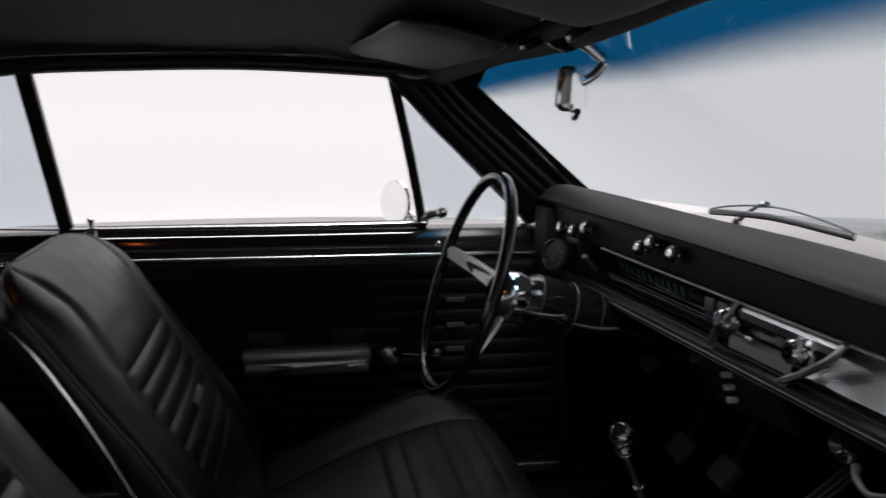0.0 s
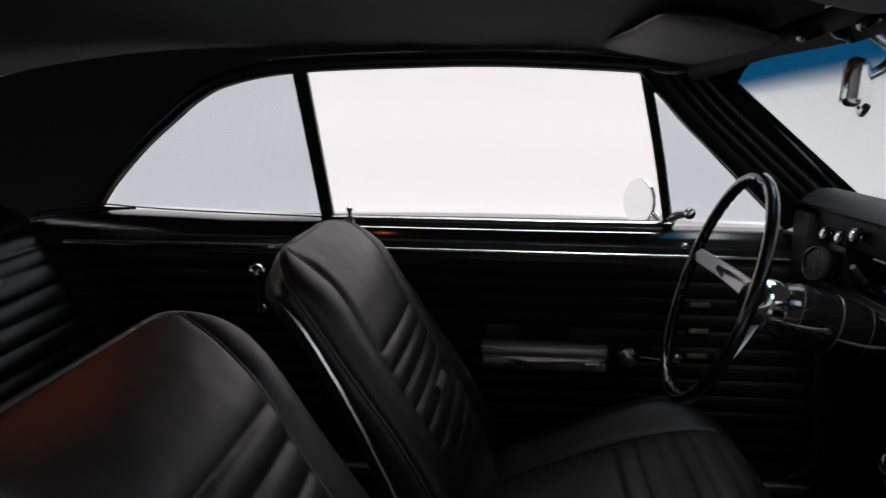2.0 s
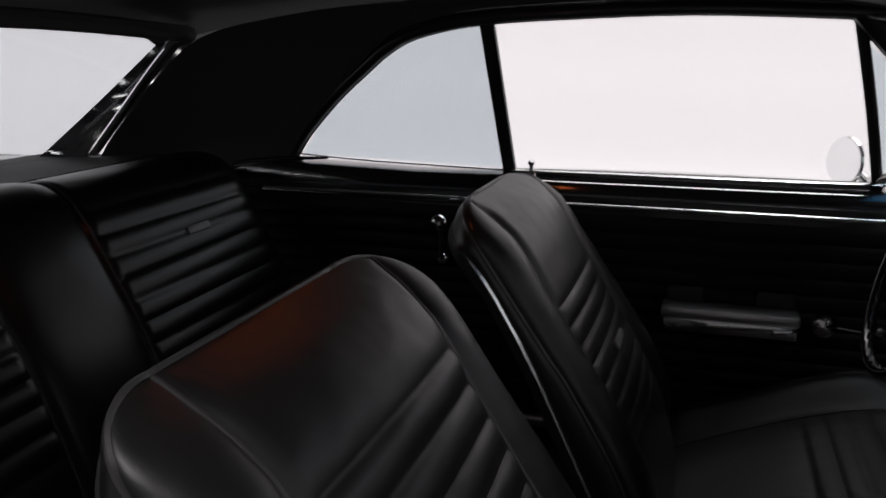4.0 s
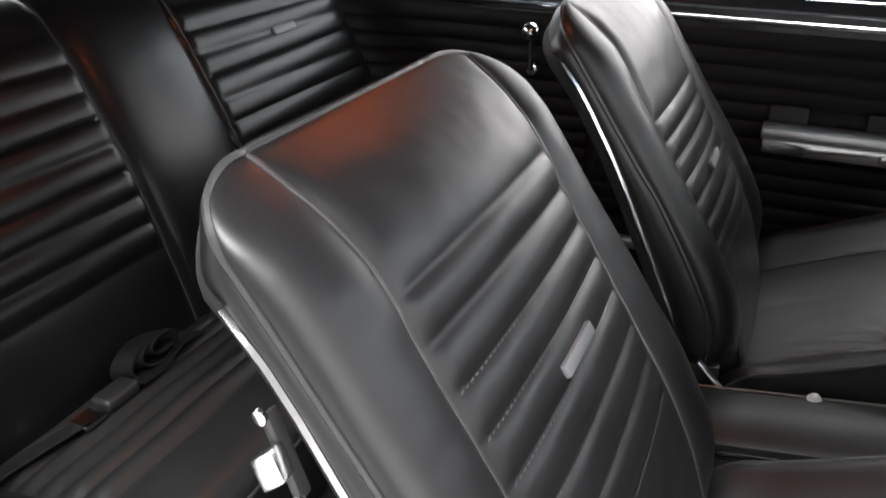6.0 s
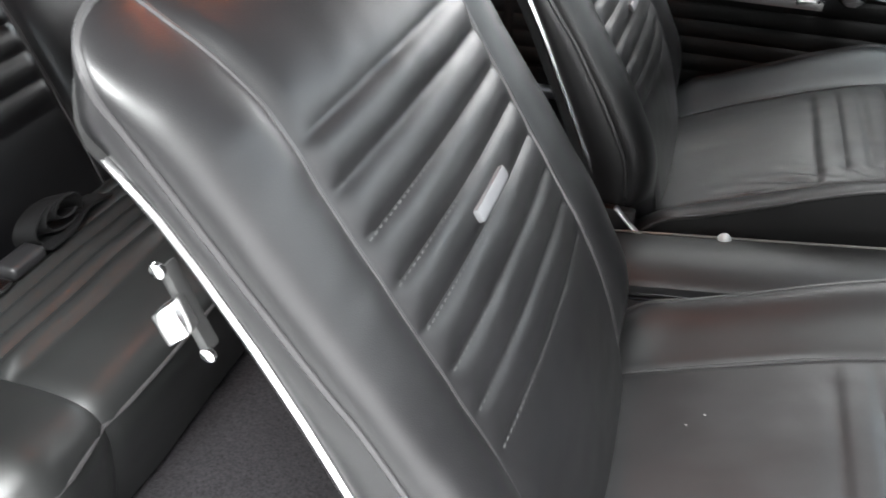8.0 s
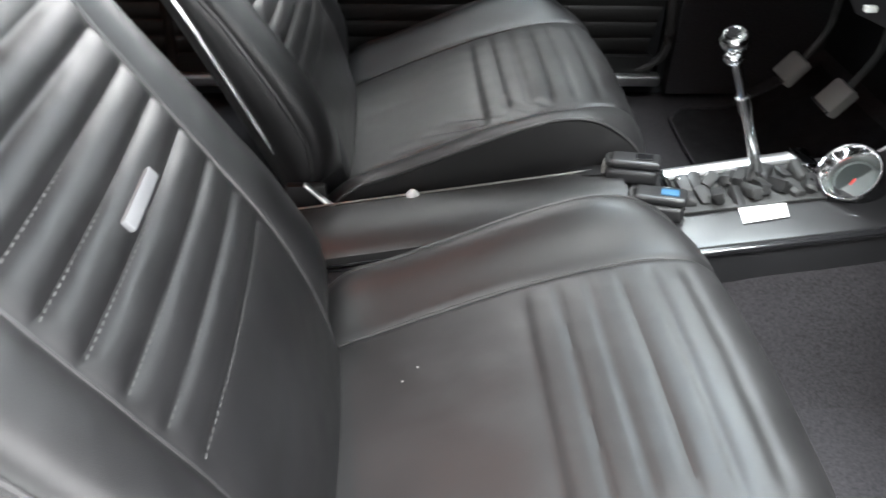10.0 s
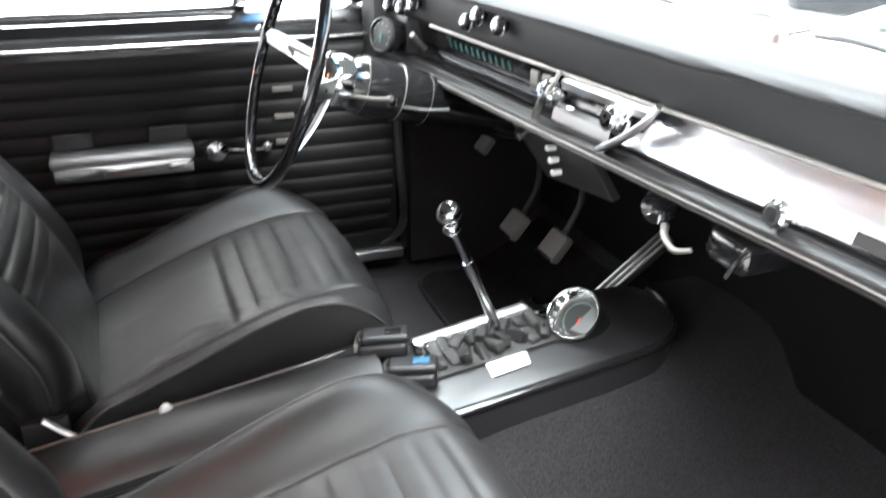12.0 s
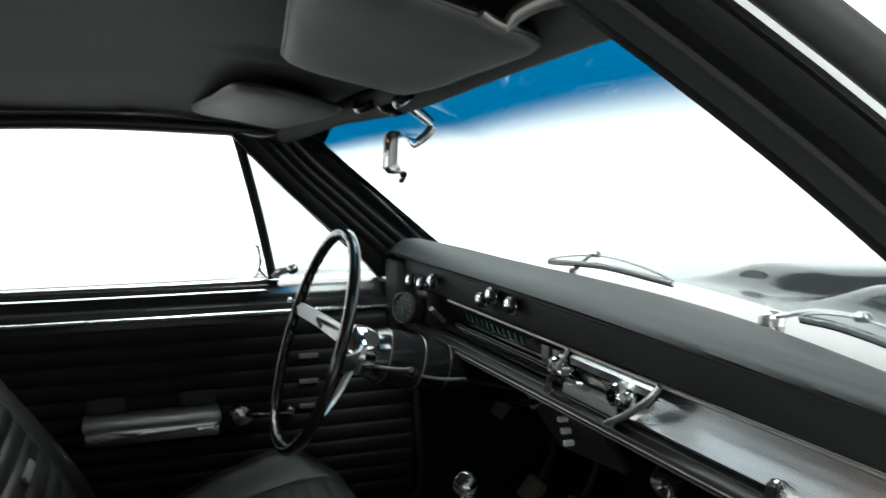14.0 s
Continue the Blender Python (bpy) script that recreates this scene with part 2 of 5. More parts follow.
# ---- studio ----
def studio():
    bm = bmesh.new()
    rows = []
    for r, z in ((0.0, 0.0), (3.0, 0.0), (6.0, 0.0), (7.6, 0.0)):
        rows.append([(r * math.cos(a), r * math.sin(a), z) for a in np.linspace(0, 2 * math.pi, 65)[:-1]])
    bm = skin(rows[1:], None, True)
    bm.faces.new([v for v in bm.verts if abs(v.co.length - 3.0) < 1e-3])
    tagged(link("ground", bm, STUDIO_FLOOR), "glossy white seamless studio floor under the car", "floor", kind="structure")
    def bay(a0, a1, n):
        rows = []
        turns = np.linspace(a0, a1, n)
        for u in np.linspace(0, 1, 9):
            a = u * math.pi / 2
            r = 7.6 + 0.9 * math.sin(a)
            rows.append([(r * math.cos(t), r * math.sin(t), 0.9 - 0.9 * math.cos(a)) for t in turns])
        rows.append([(8.5 * math.cos(t), 8.5 * math.sin(t), 5.2) for t in turns])
        return skin(rows)
    # Both walls glow by emission; the south one stays out of view.
    tagged(link("backdrop", bay(radians(-62), radians(205), 53), BACKDROP), "white cyclorama wall of the studio, glowing evenly in place of lamp light", "wall", kind="structure")
    tagged(link("wall_south", bay(radians(205), radians(298), 23), DIM_BACKDROP), "unseen grey studio wall behind the camera, given a faint glow", "wall", kind="structure")


def ceiling_spots():
    for i in range(7):
        for k in range(5):
            s = thing("ceiling_spot", "small round white studio spot lamp", "lamp", "ceiling spots", at=(-6.3 + 0.42 * i, -5.4 + 0.62 * k, 3.5))
            if i == 0 and k == 0:
                part("housing", lathe([(0.10, 0.16), (0.10, 0.0), (0.085, -0.01), (0.08, 0.01)], (0, 0, 0), (0, 0, 1), 16, caps=False), DARK, s)
                part("lens", lathe([(0.08, 0.004), (0.0, 0.003)], (0, 0, 0), (0, 0, 1), 16), LED, s)
                first = s
            else:
                for child in first.children:
                    c = child.copy()
                    scene.collection.objects.link(c)
                    c.parent = s


studio()
ceiling_spots()


# ---- car shell ----
def headliner_z(x, y):
    along = 1.348 - 0.16 * max(0.0, -x - 0.35) ** 2 - (0.55 if y > 0 else 0.25) * max(0.0, x - 0.12) ** 2
    return along - (0.17 if y > 0 else 0.0) * y * y


def raised(y):
    """The near side of the roof sits a little higher."""
    return 0.060 if y < -0.3 else 0.0


def near_pillar(car):
    """The windshield pillar on the open passenger side, with its stepped weather seals."""
    p0, p1 = Vector((0.2994, -0.5460, 1.3448)), Vector((0.6394, -0.7050, 1.0238))
    out, rear = Vector((0.10, -0.95, 0.25)).normalized(), Vector((-0.75, -0.40, -0.52)).normalized()

    def run(w, h, n=14):
        return [p0.lerp(p1, u) + out * (w * 0.90) + rear * h + Vector((0.012, 0, 0.012)) * math.sin(math.pi * u) for u in np.linspace(0, 1, n)]
    prof = [(0.0, -0.02), (0.0, 0.0), (0.005, 0.008), (0.016, 0.011), (0.024, 0.005), (0.028, 0.002), (0.033, 0.004), (0.042, 0.012), (0.053, 0.013), (0.061, 0.004), (0.066, 0.001), (0.072, 0.004), (0.074, -0.02)]
    cols = [run(w, h) for w, h in prof]
    part("pillar_trim", skin([[c[k] for c in cols] for k in range(14)], None, True, True), PILLAR, car, "black stepped windshield pillar trim")
    part("pillar_rubber", tube(run(0.031, 0.004), 0.004, None, 8), RUBBER, car)
    part("drip_rail", tube(run(0.081, 0.004), 0.0052, None, 8), CHROME, car, "bright outer drip moulding")
    part("outer_seal", tube(run(0.096, 0.0), 0.011, None, 10), RUBBER, car, "black rubber outer door seal")


def floor_mat():
    mat_ob = thing("floor_mat", "worn black carpet mat with a raised edge in the driver footwell", "floor mat")

    def low(x, y):
        return (x, y, 0.4085 + 0.792 * max(0.0, x - 0.80) ** 1.2)
    rows = []
    for u in np.linspace(0, 1, 26):
        x = 0.672 + 0.30 * u
        cut = 0.05 * max(0.0, 1 - u / 0.16) ** 2
        rows.append([low(x + 0.02 * abs(w - 0.5) ** 2, lerp(0.235 + cut, 0.618 - cut, w)) for w in np.linspace(0, 1, 24)])
    part("mat_sheet", thicken(skin(rows), -0.004), WORNMAT, mat_ob, "worn black mat")
    part("mat_edge", tube([(x, y, z + 0.003) for x, y, z in [r[0] for r in rows[::-1]] + rows[0] + [r[-1] for r in rows]], 0.0035, 90, 6), CARPET, mat_ob, "raised bound edge")


def car_shell():
    car = thing("car", "black two-door hardtop coupe body with dark headliner and bright window trim", "car")
    # headliner with cross seams
    rows = []
    xs = [x for x in np.linspace(-1.02, 0.40, 72)]
    for x in xs:
        row = []
        for y in np.linspace(-0.60, 0.60, 49):
            seam = sum(math.exp(-((x - s) / 0.006) ** 2) for s in (-0.72, -0.42, -0.12, 0.12))
            row.append((x, y, headliner_z(x, y) + 0.004 * seam))
        rows.append(row)
    part("headliner", skin(rows), FABRIC, car, "black vinyl headliner with stitched cross seams")
    rows = [[(x, y, headliner_z(x, y) + 0.035 - 0.03 * max(0, abs(y) - 0.52) / 0.12) for y in np.linspace(-0.66, 0.66, 25)] for x in np.linspace(-1.05, 0.46, 24)]
    part("roof_skin", skin(rows), PAINT, car, "dark painted steel roof panel")
    # windshield header
    for name, m, pts, r in (("windshield_header", FABRIC, [(0.385, 0.57, 1.262), (0.42, 0.3, 1.288), (0.432, 0, 1.296), (0.42, -0.3, 1.313), (0.385, -0.57, 1.318)], 0.022),):
        part(name, tube(pts, r, 40, 12), m, car)
    for sgn in (1, -1):
        def f(pts):
            return [(x, sgn * y, z + (0.062 * min(1.0, max(0.0, (z - 0.98) / 0.25)) if sgn < 0 else 0.0)) for x, y, z in pts]
        if sgn < 0:
            near_pillar(car)
        # A pillar: inner garnish, outer skin, rubber and bright edge
        if sgn > 0:
            front = curve([(0.372, 0.590, 1.284), (0.394, 0.600, 1.263), (0.450, 0.625, 1.208), (0.547, 0.660, 1.129), (0.651, 0.690, 1.044), (0.70, 0.705, 1.004)], 22)
            rear = curve([(0.290, 0.588, 1.254), (0.313, 0.600, 1.232), (0.387, 0.635, 1.159), (0.456, 0.660, 1.098), (0.551, 0.700, 1.012), (0.598, 0.718, 0.962)], 22)
            rows = []
            for p, q in zip(rear, front):
                row = []
                for a in np.linspace(0, 1, 41):
                    ridge = 0.007 * abs(math.sin(math.pi * (a - 0.34) / 0.22)) ** 0.7 if a > 0.34 else 0.003 * math.sin(math.pi * a / 0.34)
                    row.append((lerp(p[0], q[0], a), lerp(p[1], q[1], a) - 0.006 - ridge, lerp(p[2], q[2], a)))
                rows.append(row + [(q[0] + 0.004, q[1] + 0.02, q[2] + 0.004), (p[0], p[1] + 0.03, p[2])])
            part("pillar_trim", skin(rows, None, True, True), PILLAR, car, "black windshield pillar garnish with long ridges")
            part("drip_rail", tube(f([(0.40, 0.625, 1.30), (0.55, 0.69, 1.17), (0.70, 0.745, 1.04)]), 0.006, 16, 8), CHROME, car, "bright outer drip moulding")
            rows = []
            for u in np.linspace(-0.05, 1.1, 10):
                p = Vector((0.37, 0.61, 1.285 + raised(sgn * 0.6))).lerp(Vector((0.70, 0.735, 1.03)), u)
                rows.append([(p.x - 0.02, sgn * (p.y + 0.012), p.z - 0.03), (p.x - 0.03, sgn * (p.y + 0.022), p.z), (p.x + 0.01, sgn * (p.y + 0.012), p.z + 0.012), (p.x + 0.025, sgn * (p.y - 0.03), p.z + 0.006)])
            part("pillar_skin", skin(rows), PAINT, car)
        # roof rail, weatherstrip and bright reveal
        line = curve(f([(0.40, 0.590, 1.254), (0.30, 0.588, 1.265), (0.06, 0.585, 1.274), (-0.14, 0.588, 1.270), (-0.34, 0.594, 1.259), (-0.462, 0.607, 1.236), (-0.528, 0.620, 1.205), (-0.592, 0.648, 1.162), (-0.667, 0.682, 1.108), (-0.748, 0.718, 1.036), (-0.80, 0.738, 0.975)]), 60)

        def beside(out, inward):
            pts = []
            for i, p in enumerate(line):
                d, up = frame_at(line[:, [0, 2]], i)
                pts.append((p[0] + up[0] * out, p[1] - sgn * inward, p[2] + up[1] * out))
            return pts
        part("roof_rail", tube(beside(0.0, 0.0), 0.0125, None, 10), SATIN, car, "black side roof rail")
        part("weatherstrip", tube(beside(-0.004, -0.013), 0.009, None, 8), RUBBER, car)
        part("rail_bead", tube(beside(0.0125, 0.013), 0.0024, None, 6), CHROME, car, "thin bright bead along the roof rail")
        # sail panel between side window and rear window
        rows = []
        edge = curve([(0.40, 0.575, 1.283), (0.06, 0.575, 1.291), (-0.30, 0.584, 1.278), (-0.42, 0.592, 1.258), (-0.51, 0.615, 1.222), (-0.61, 0.645, 1.158), (-0.71, 0.688, 1.073), (-0.78, 0.722, 1.0), (-0.80, 0.73, 0.93)], 40)
        far = curve([(0.40, 0.55, 1.29), (0.06, 0.55, 1.30), (-0.45, 0.54, 1.29), (-0.72, 0.53, 1.262), (-0.88, 0.53, 1.225), (-0.98, 0.545, 1.16), (-1.08, 0.56, 1.075), (-1.17, 0.575, 0.985), (-1.20, 0.58, 0.93)], 40)
        for p, q in zip(edge, far):
            rows.append([(lerp(p[0], q[0], u), sgn * lerp(p[1], q[1], u) + sgn * 0.012 * math.sin(math.pi * u), lerp(p[2], q[2], u) + raised(sgn * 0.6)) for u in np.linspace(0, 1, 8)])
        part("sail_panel", skin(rows), FABRIC, car, "black vinyl sail panel beside the rear seat")
        part("rear_window_trim", tube(f([(-0.90, 0.50, 1.228), (-0.98, 0.525, 1.17), (-1.08, 0.545, 1.08), (-1.18, 0.56, 0.985)]), 0.013, 24, 8, flat=0.6), CHROME, car, "bright rear window garnish strip")
        inner = curve([(-0.95, 0.64, 1.235), (-1.084, 0.61, 1.10), (-1.193, 0.57, 0.983), (-1.22, 0.56, 0.955)], 16)
        outer = curve([(-1.03, 0.64, 1.235), (-1.188, 0.61, 1.097), (-1.326, 0.57, 0.976), (-1.36, 0.56, 0.955)], 16)
        part("quarter_roof_skin", skin([[(lerp(p[0], q[0], u), sgn * lerp(p[1], q[1], u), lerp(p[2], q[2], u)) for u in np.linspace(0, 1, 7)] for p, q in zip(inner, outer)]), ROOFPAINT, car, "glossy black outer roof buttress")
    # rear window and shelf
    bm = skin([[(-0.90 - 0.03 * (1 - (2 * u) ** 2), 1.04 * u, 1.235 + 0.015 * (1 - (2 * u) ** 2)) for u in np.linspace(-0.5, 0.5, 13)], [(-1.25 - 0.10 * (1 - (2 * u) ** 2), 1.12 * u, 0.965) for u in np.linspace(-0.5, 0.5, 13)]])
    part("rear_window", bm, GLASS, car, "curved rear window glass")
    part("rear_header", tube([(-0.90, 0.53, 1.232), (-0.93, 0.25, 1.248), (-0.935, 0, 1.252), (-0.93, -0.25, 1.248), (-0.90, -0.53, 1.232)], 0.016, 30, 8), FABRIC, car)
    part("package_shelf", thicken(skin([[(x, y, 0.972 - 0.04 * max(0, -x - 1.0)) for y in np.linspace(-0.62, 0.62, 9)] for x in (-0.93, -1.05, -1.2, -1.38)]), -0.012), PAD, car, "black padded shelf behind the rear seat")
    part("shelf_edge", tube([(-1.035, -0.6, 0.978), (-1.035, 0.6, 0.978)], 0.006, 12, 8), GLOSS, car)
    # windshield
    def ws(u, v):
        a = 2 * u
        top = Vector((0.398 + 0.045 * (1 - a * a), 1.13 * u, 1.262 + 0.034 * (1 - a * a) + 0.054 * max(0.0, -a)))
        low = Vector((0.665 + 0.205 * (1 - a * a) ** 0.8, 1.38 * u, 1.03 + 0.012 * (1 - a * a)))
        p = low.lerp(top, v)
        p.x += 0.02 * math.sin(math.pi * v)
        return p
    me = bpy.data.meshes.new("windshield")
    nu, nv = 41, 21
    us, vs_ = np.linspace(-0.5, 0.5, nu), np.linspace(0, 1, nv)
    me.from_pydata([ws(u, v) for v in vs_ for u in us], [], [(j * nu + i, j * nu + i + 1, (j + 1) * nu + i + 1, (j + 1) * nu + i) for j in range(nv - 1) for i in range(nu - 1)])
    uv = me.uv_layers.new(name="UVMap")
    for poly in me.polygons:
        for li in poly.loop_indices:
            k = me.loops[li].vertex_index
            uv.data[li].uv = ((k % nu) / (nu - 1), (k // nu) / (nv - 1))
    me.polygons.foreach_set("use_smooth", [True] * len(me.polygons))
    me.materials.append(WINDSHIELD)
    g = new("windshield", me)
    g.parent = car
    g.visible_shadow = False
    g["label"] = "curved tinted windshield with a blue shade band along the top"
    # floor pan, tunnel, firewall
    rows = []
    for x in np.linspace(-0.85, 1.02, 60):
        row = []
        for y in np.linspace(-0.74, 0.74, 61):
            z = 0.405 + 0.36 * max(0.0, x - 0.80) ** 1.2 * 2.2
            tun = 0.118 + 0.072 * max(0.0, min(1.0, (x - 0.4) / 0.4))
            z = max(z, 0.405 + tun * max(0.0, 1 - (abs(y - 0.02) / 0.20) ** 4)) if abs(y - 0.02) < 0.20 else z
            if x < -0.45:
                z += 0.06 * min(1, (-0.45 - x) / 0.1)
            z += 0.002 * noise.noise((x * 14, y * 14, 0))
            row.append((x, y, z))
        rows.append(row)
    tagged(link("floor", skin(rows), CARPET), "black loop carpet over the floor and transmission tunnel", "carpet", kind="structure")
    part("firewall", box(1.0, 1.02, -0.74, 0.74, 0.40, 0.955, 0), SHADEDFIREWALL, car, "black firewall, coloured darker for the shade below the dash")
    part("floor_pan", box(-0.9, 1.02, -0.76, 0.76, 0.36, 0.385, 0.003), DARK, car)
    for sgn in (1, -1):
        part("kick_panel", box(0.69, 1.0, min(sgn * 0.66, sgn * 0.70), max(sgn * 0.66, sgn * 0.70), 0.42, 0.90, 0.006), CARPET, car, "black kick panel below the dashboard")
        part("sill_plate", box(-0.30, 0.668, min(sgn * 0.640, sgn * 0.668), max(sgn * 0.640, sgn * 0.668), 0.446, 0.470, 0.008, seg=3), BRUSHED, car, "ribbed bright door sill plate")
        part("sill_box", box(-0.85, 1.0, min(sgn * 0.70, sgn * 0.80), max(sgn * 0.70, sgn * 0.80), 0.26, 0.436, 0.01), PAINT, car)
        part("hinge_pillar", box(0.672, 0.75, min(sgn * 0.69, sgn * 0.78), max(sgn * 0.69, sgn * 0.78), 0.44, 1.0, 0.006), PAINT, car)
    part("door_seal", tube([(0.25, 0.668, 0.468), (0.55, 0.668, 0.472), (0.640, 0.660, 0.484), (0.672, 0.652, 0.53), (0.662, 0.65, 0.66), (0.655, 0.65, 0.85)], 0.009, 40, 8), RUBBER, car, "black rubber door opening seal")
    # cowl and hood
    rows = []
    for x in np.linspace(0.70, 2.3, 60):
        row = []
        for y in np.linspace(-0.86, 0.86, 69):
            z = 1.008 - 0.045 * max(0, x - 0.85) - 0.065 * y * y - 0.02 * max(0, x - 1.5) ** 2
            for c in (-0.08, 0.20):
                w = max(0.0, 1 - ((y - c) / 0.125) ** 4)
                z += 0.036 * w * soft((x - 1.05) / 0.16) * (1 - soft((x - 1.75) / 0.4))
            row.append((max(x, 0.70 + 0.08 * (0.39 - y)), y, z))
        rows.append(row)
    part("hood", thicken(skin(rows), -0.01), PAINT, car, "dark metallic hood with two raised bulges")
    # A small dark oval at the rear end of each bulge.
    for c in (-0.08, 0.20):
        vent = part("hood_vent", lathe([(0.012, -0.016), (0.018, -0.004), (0.019, 0.004), (0.014, 0.009), (0.0, 0.010)], (0, 0, 0), (-0.55, 0, 0.84), 18), DARK, car, "small dark oval at the rear of the hood bulge")
        vent.matrix_basis = Matrix.Translation((1.125, c, 1.013)) @ Matrix.Diagonal((1.0, 1.9, 1.0, 1.0))
    part("cowl_trim", tube([(0.67, 0.70, 1.016), (0.77, 0.48, 1.013), (0.85, 0.2, 1.010), (0.868, 0, 1.010), (0.85, -0.2, 1.010), (0.77, -0.48, 1.012), (0.67, -0.70, 1.014)], 0.005, 50, 8), CHROME, car, "bright lower windshield moulding")
    part("hood_gap", tube([(1.0 - 0.75 * y * y, y, 1.0085 - 0.045 * max(0.0, 0.15 - 0.75 * y * y) - 0.065 * y * y) for y in np.linspace(-0.55, 0.55, 45)], 0.003, None, 6), DARK, car, "dark gap along the rear edge of the hood")
    return car


def outer_body(car):
    """The rest of the body outside the cabin, standing on its wheels."""
    def arched(x0, x1, c, top):
        arch = [(c + 0.37 * math.cos(t), 0.33 + 0.37 * math.sin(t)) for t in np.linspace(math.pi, 0, 13)]
        return [(x0, 0.28)] + [(x, max(z, 0.28)) for x, z in arch] + [(x1, 0.28), (x1, top(x1)), ((x0 + x1) / 2, top((x0 + x1) / 2)), (x0, top(x0))]
    for sgn in (1, -1):
        for name, line in (("front_fender", arched(0.76, 2.28, 1.32, lambda x: 0.955 - 0.05 * max(0, x - 0.85))), ("rear_quarter", arched(-2.45, -1.255, -1.72, lambda x: 0.93))):
            part(name, slab([(x, sgn * 0.80, z) for x, z in line], (0, sgn * 0.05, 0), 0.004), PAINT, car, "black painted body side")
        for x in (1.32, -1.72):
            w = part("wheel", lathe([(0.20, -0.02), (0.20, 0.02)], (x, sgn * 0.70, 0.33), (0, sgn, 0), 28), DARK, car)
            part("tyre", lathe([(0.20, -0.09), (0.31, -0.10), (0.33, -0.07), (0.33, 0.07), (0.31, 0.10), (0.20, 0.09)], (x, sgn * 0.70, 0.33), (0, sgn, 0), 36, caps=False), RUBBER, w)
            part("rim", lathe([(0.20, 0.085), (0.19, 0.07), (0.16, 0.045), (0.06, 0.055), (0.0, 0.060)], (x, sgn * 0.70, 0.33), (0, sgn, 0), 36, caps=False), CHROME, w)
    part("nose_panel", box(2.26, 2.32, -0.84, 0.84, 0.34, 0.90, 0.02), PAINT, car)
    part("tail_panel", box(-2.47, -2.42, -0.84, 0.84, 0.34, 0.92, 0.02), PAINT, car)
    part("trunk_lid", thicken(skin([[(x, y, 0.945 - 0.03 * max(0.0, -x - 1.5) - 0.03 * y * y) for y in np.linspace(-0.84, 0.84, 17)] for x in np.linspace(-2.45, -1.39, 12)]), -0.01), PAINT, car, "black trunk lid")


outer_body(car_shell())
floor_mat()


# ---- driver side door, quarter panel ----
def pleated_panel(x0, x1, z0, z1, y, pitch, depth=0.006, front=None):
    """Horizontal padded ribs on a side panel."""
    rows = []
    count = round((z1 - z0) / pitch)
    for z in np.linspace(z0, z1, count * 8 + 1):
        q = (z - z0) / (z1 - z0) * count
        d = depth * abs(math.sin(math.pi * q)) ** 0.6
        rows.append([(x, y - d, z) for x in np.linspace(x0, front(z) if front else x1, 30)])
    return skin(rows)


def chrome_line(points, r, parent, name="bright_moulding", flat=0.5, n=30):
    return part(name, tube(points, r, n, 8, flat=flat), BRIGHT, parent, "thin chrome moulding")


def flat_strip(points, tall, parent, name="bright_moulding"):
    """A flat-faced bright strip along a side panel, with rolled edges."""
    rows = [[(x, y + dy, z + k * tall) for k, dy in ((-0.55, 0.006), (-0.5, 0.002), (-0.36, -0.0016), (-0.15, -0.0032), (0.15, -0.0036), (0.36, -0.0022), (0.5, 0.001), (0.55, 0.006))] for x, y, z in curve(points, 24)]
    return part(name, skin(rows), BRIGHT, parent, "thin flat chrome moulding")


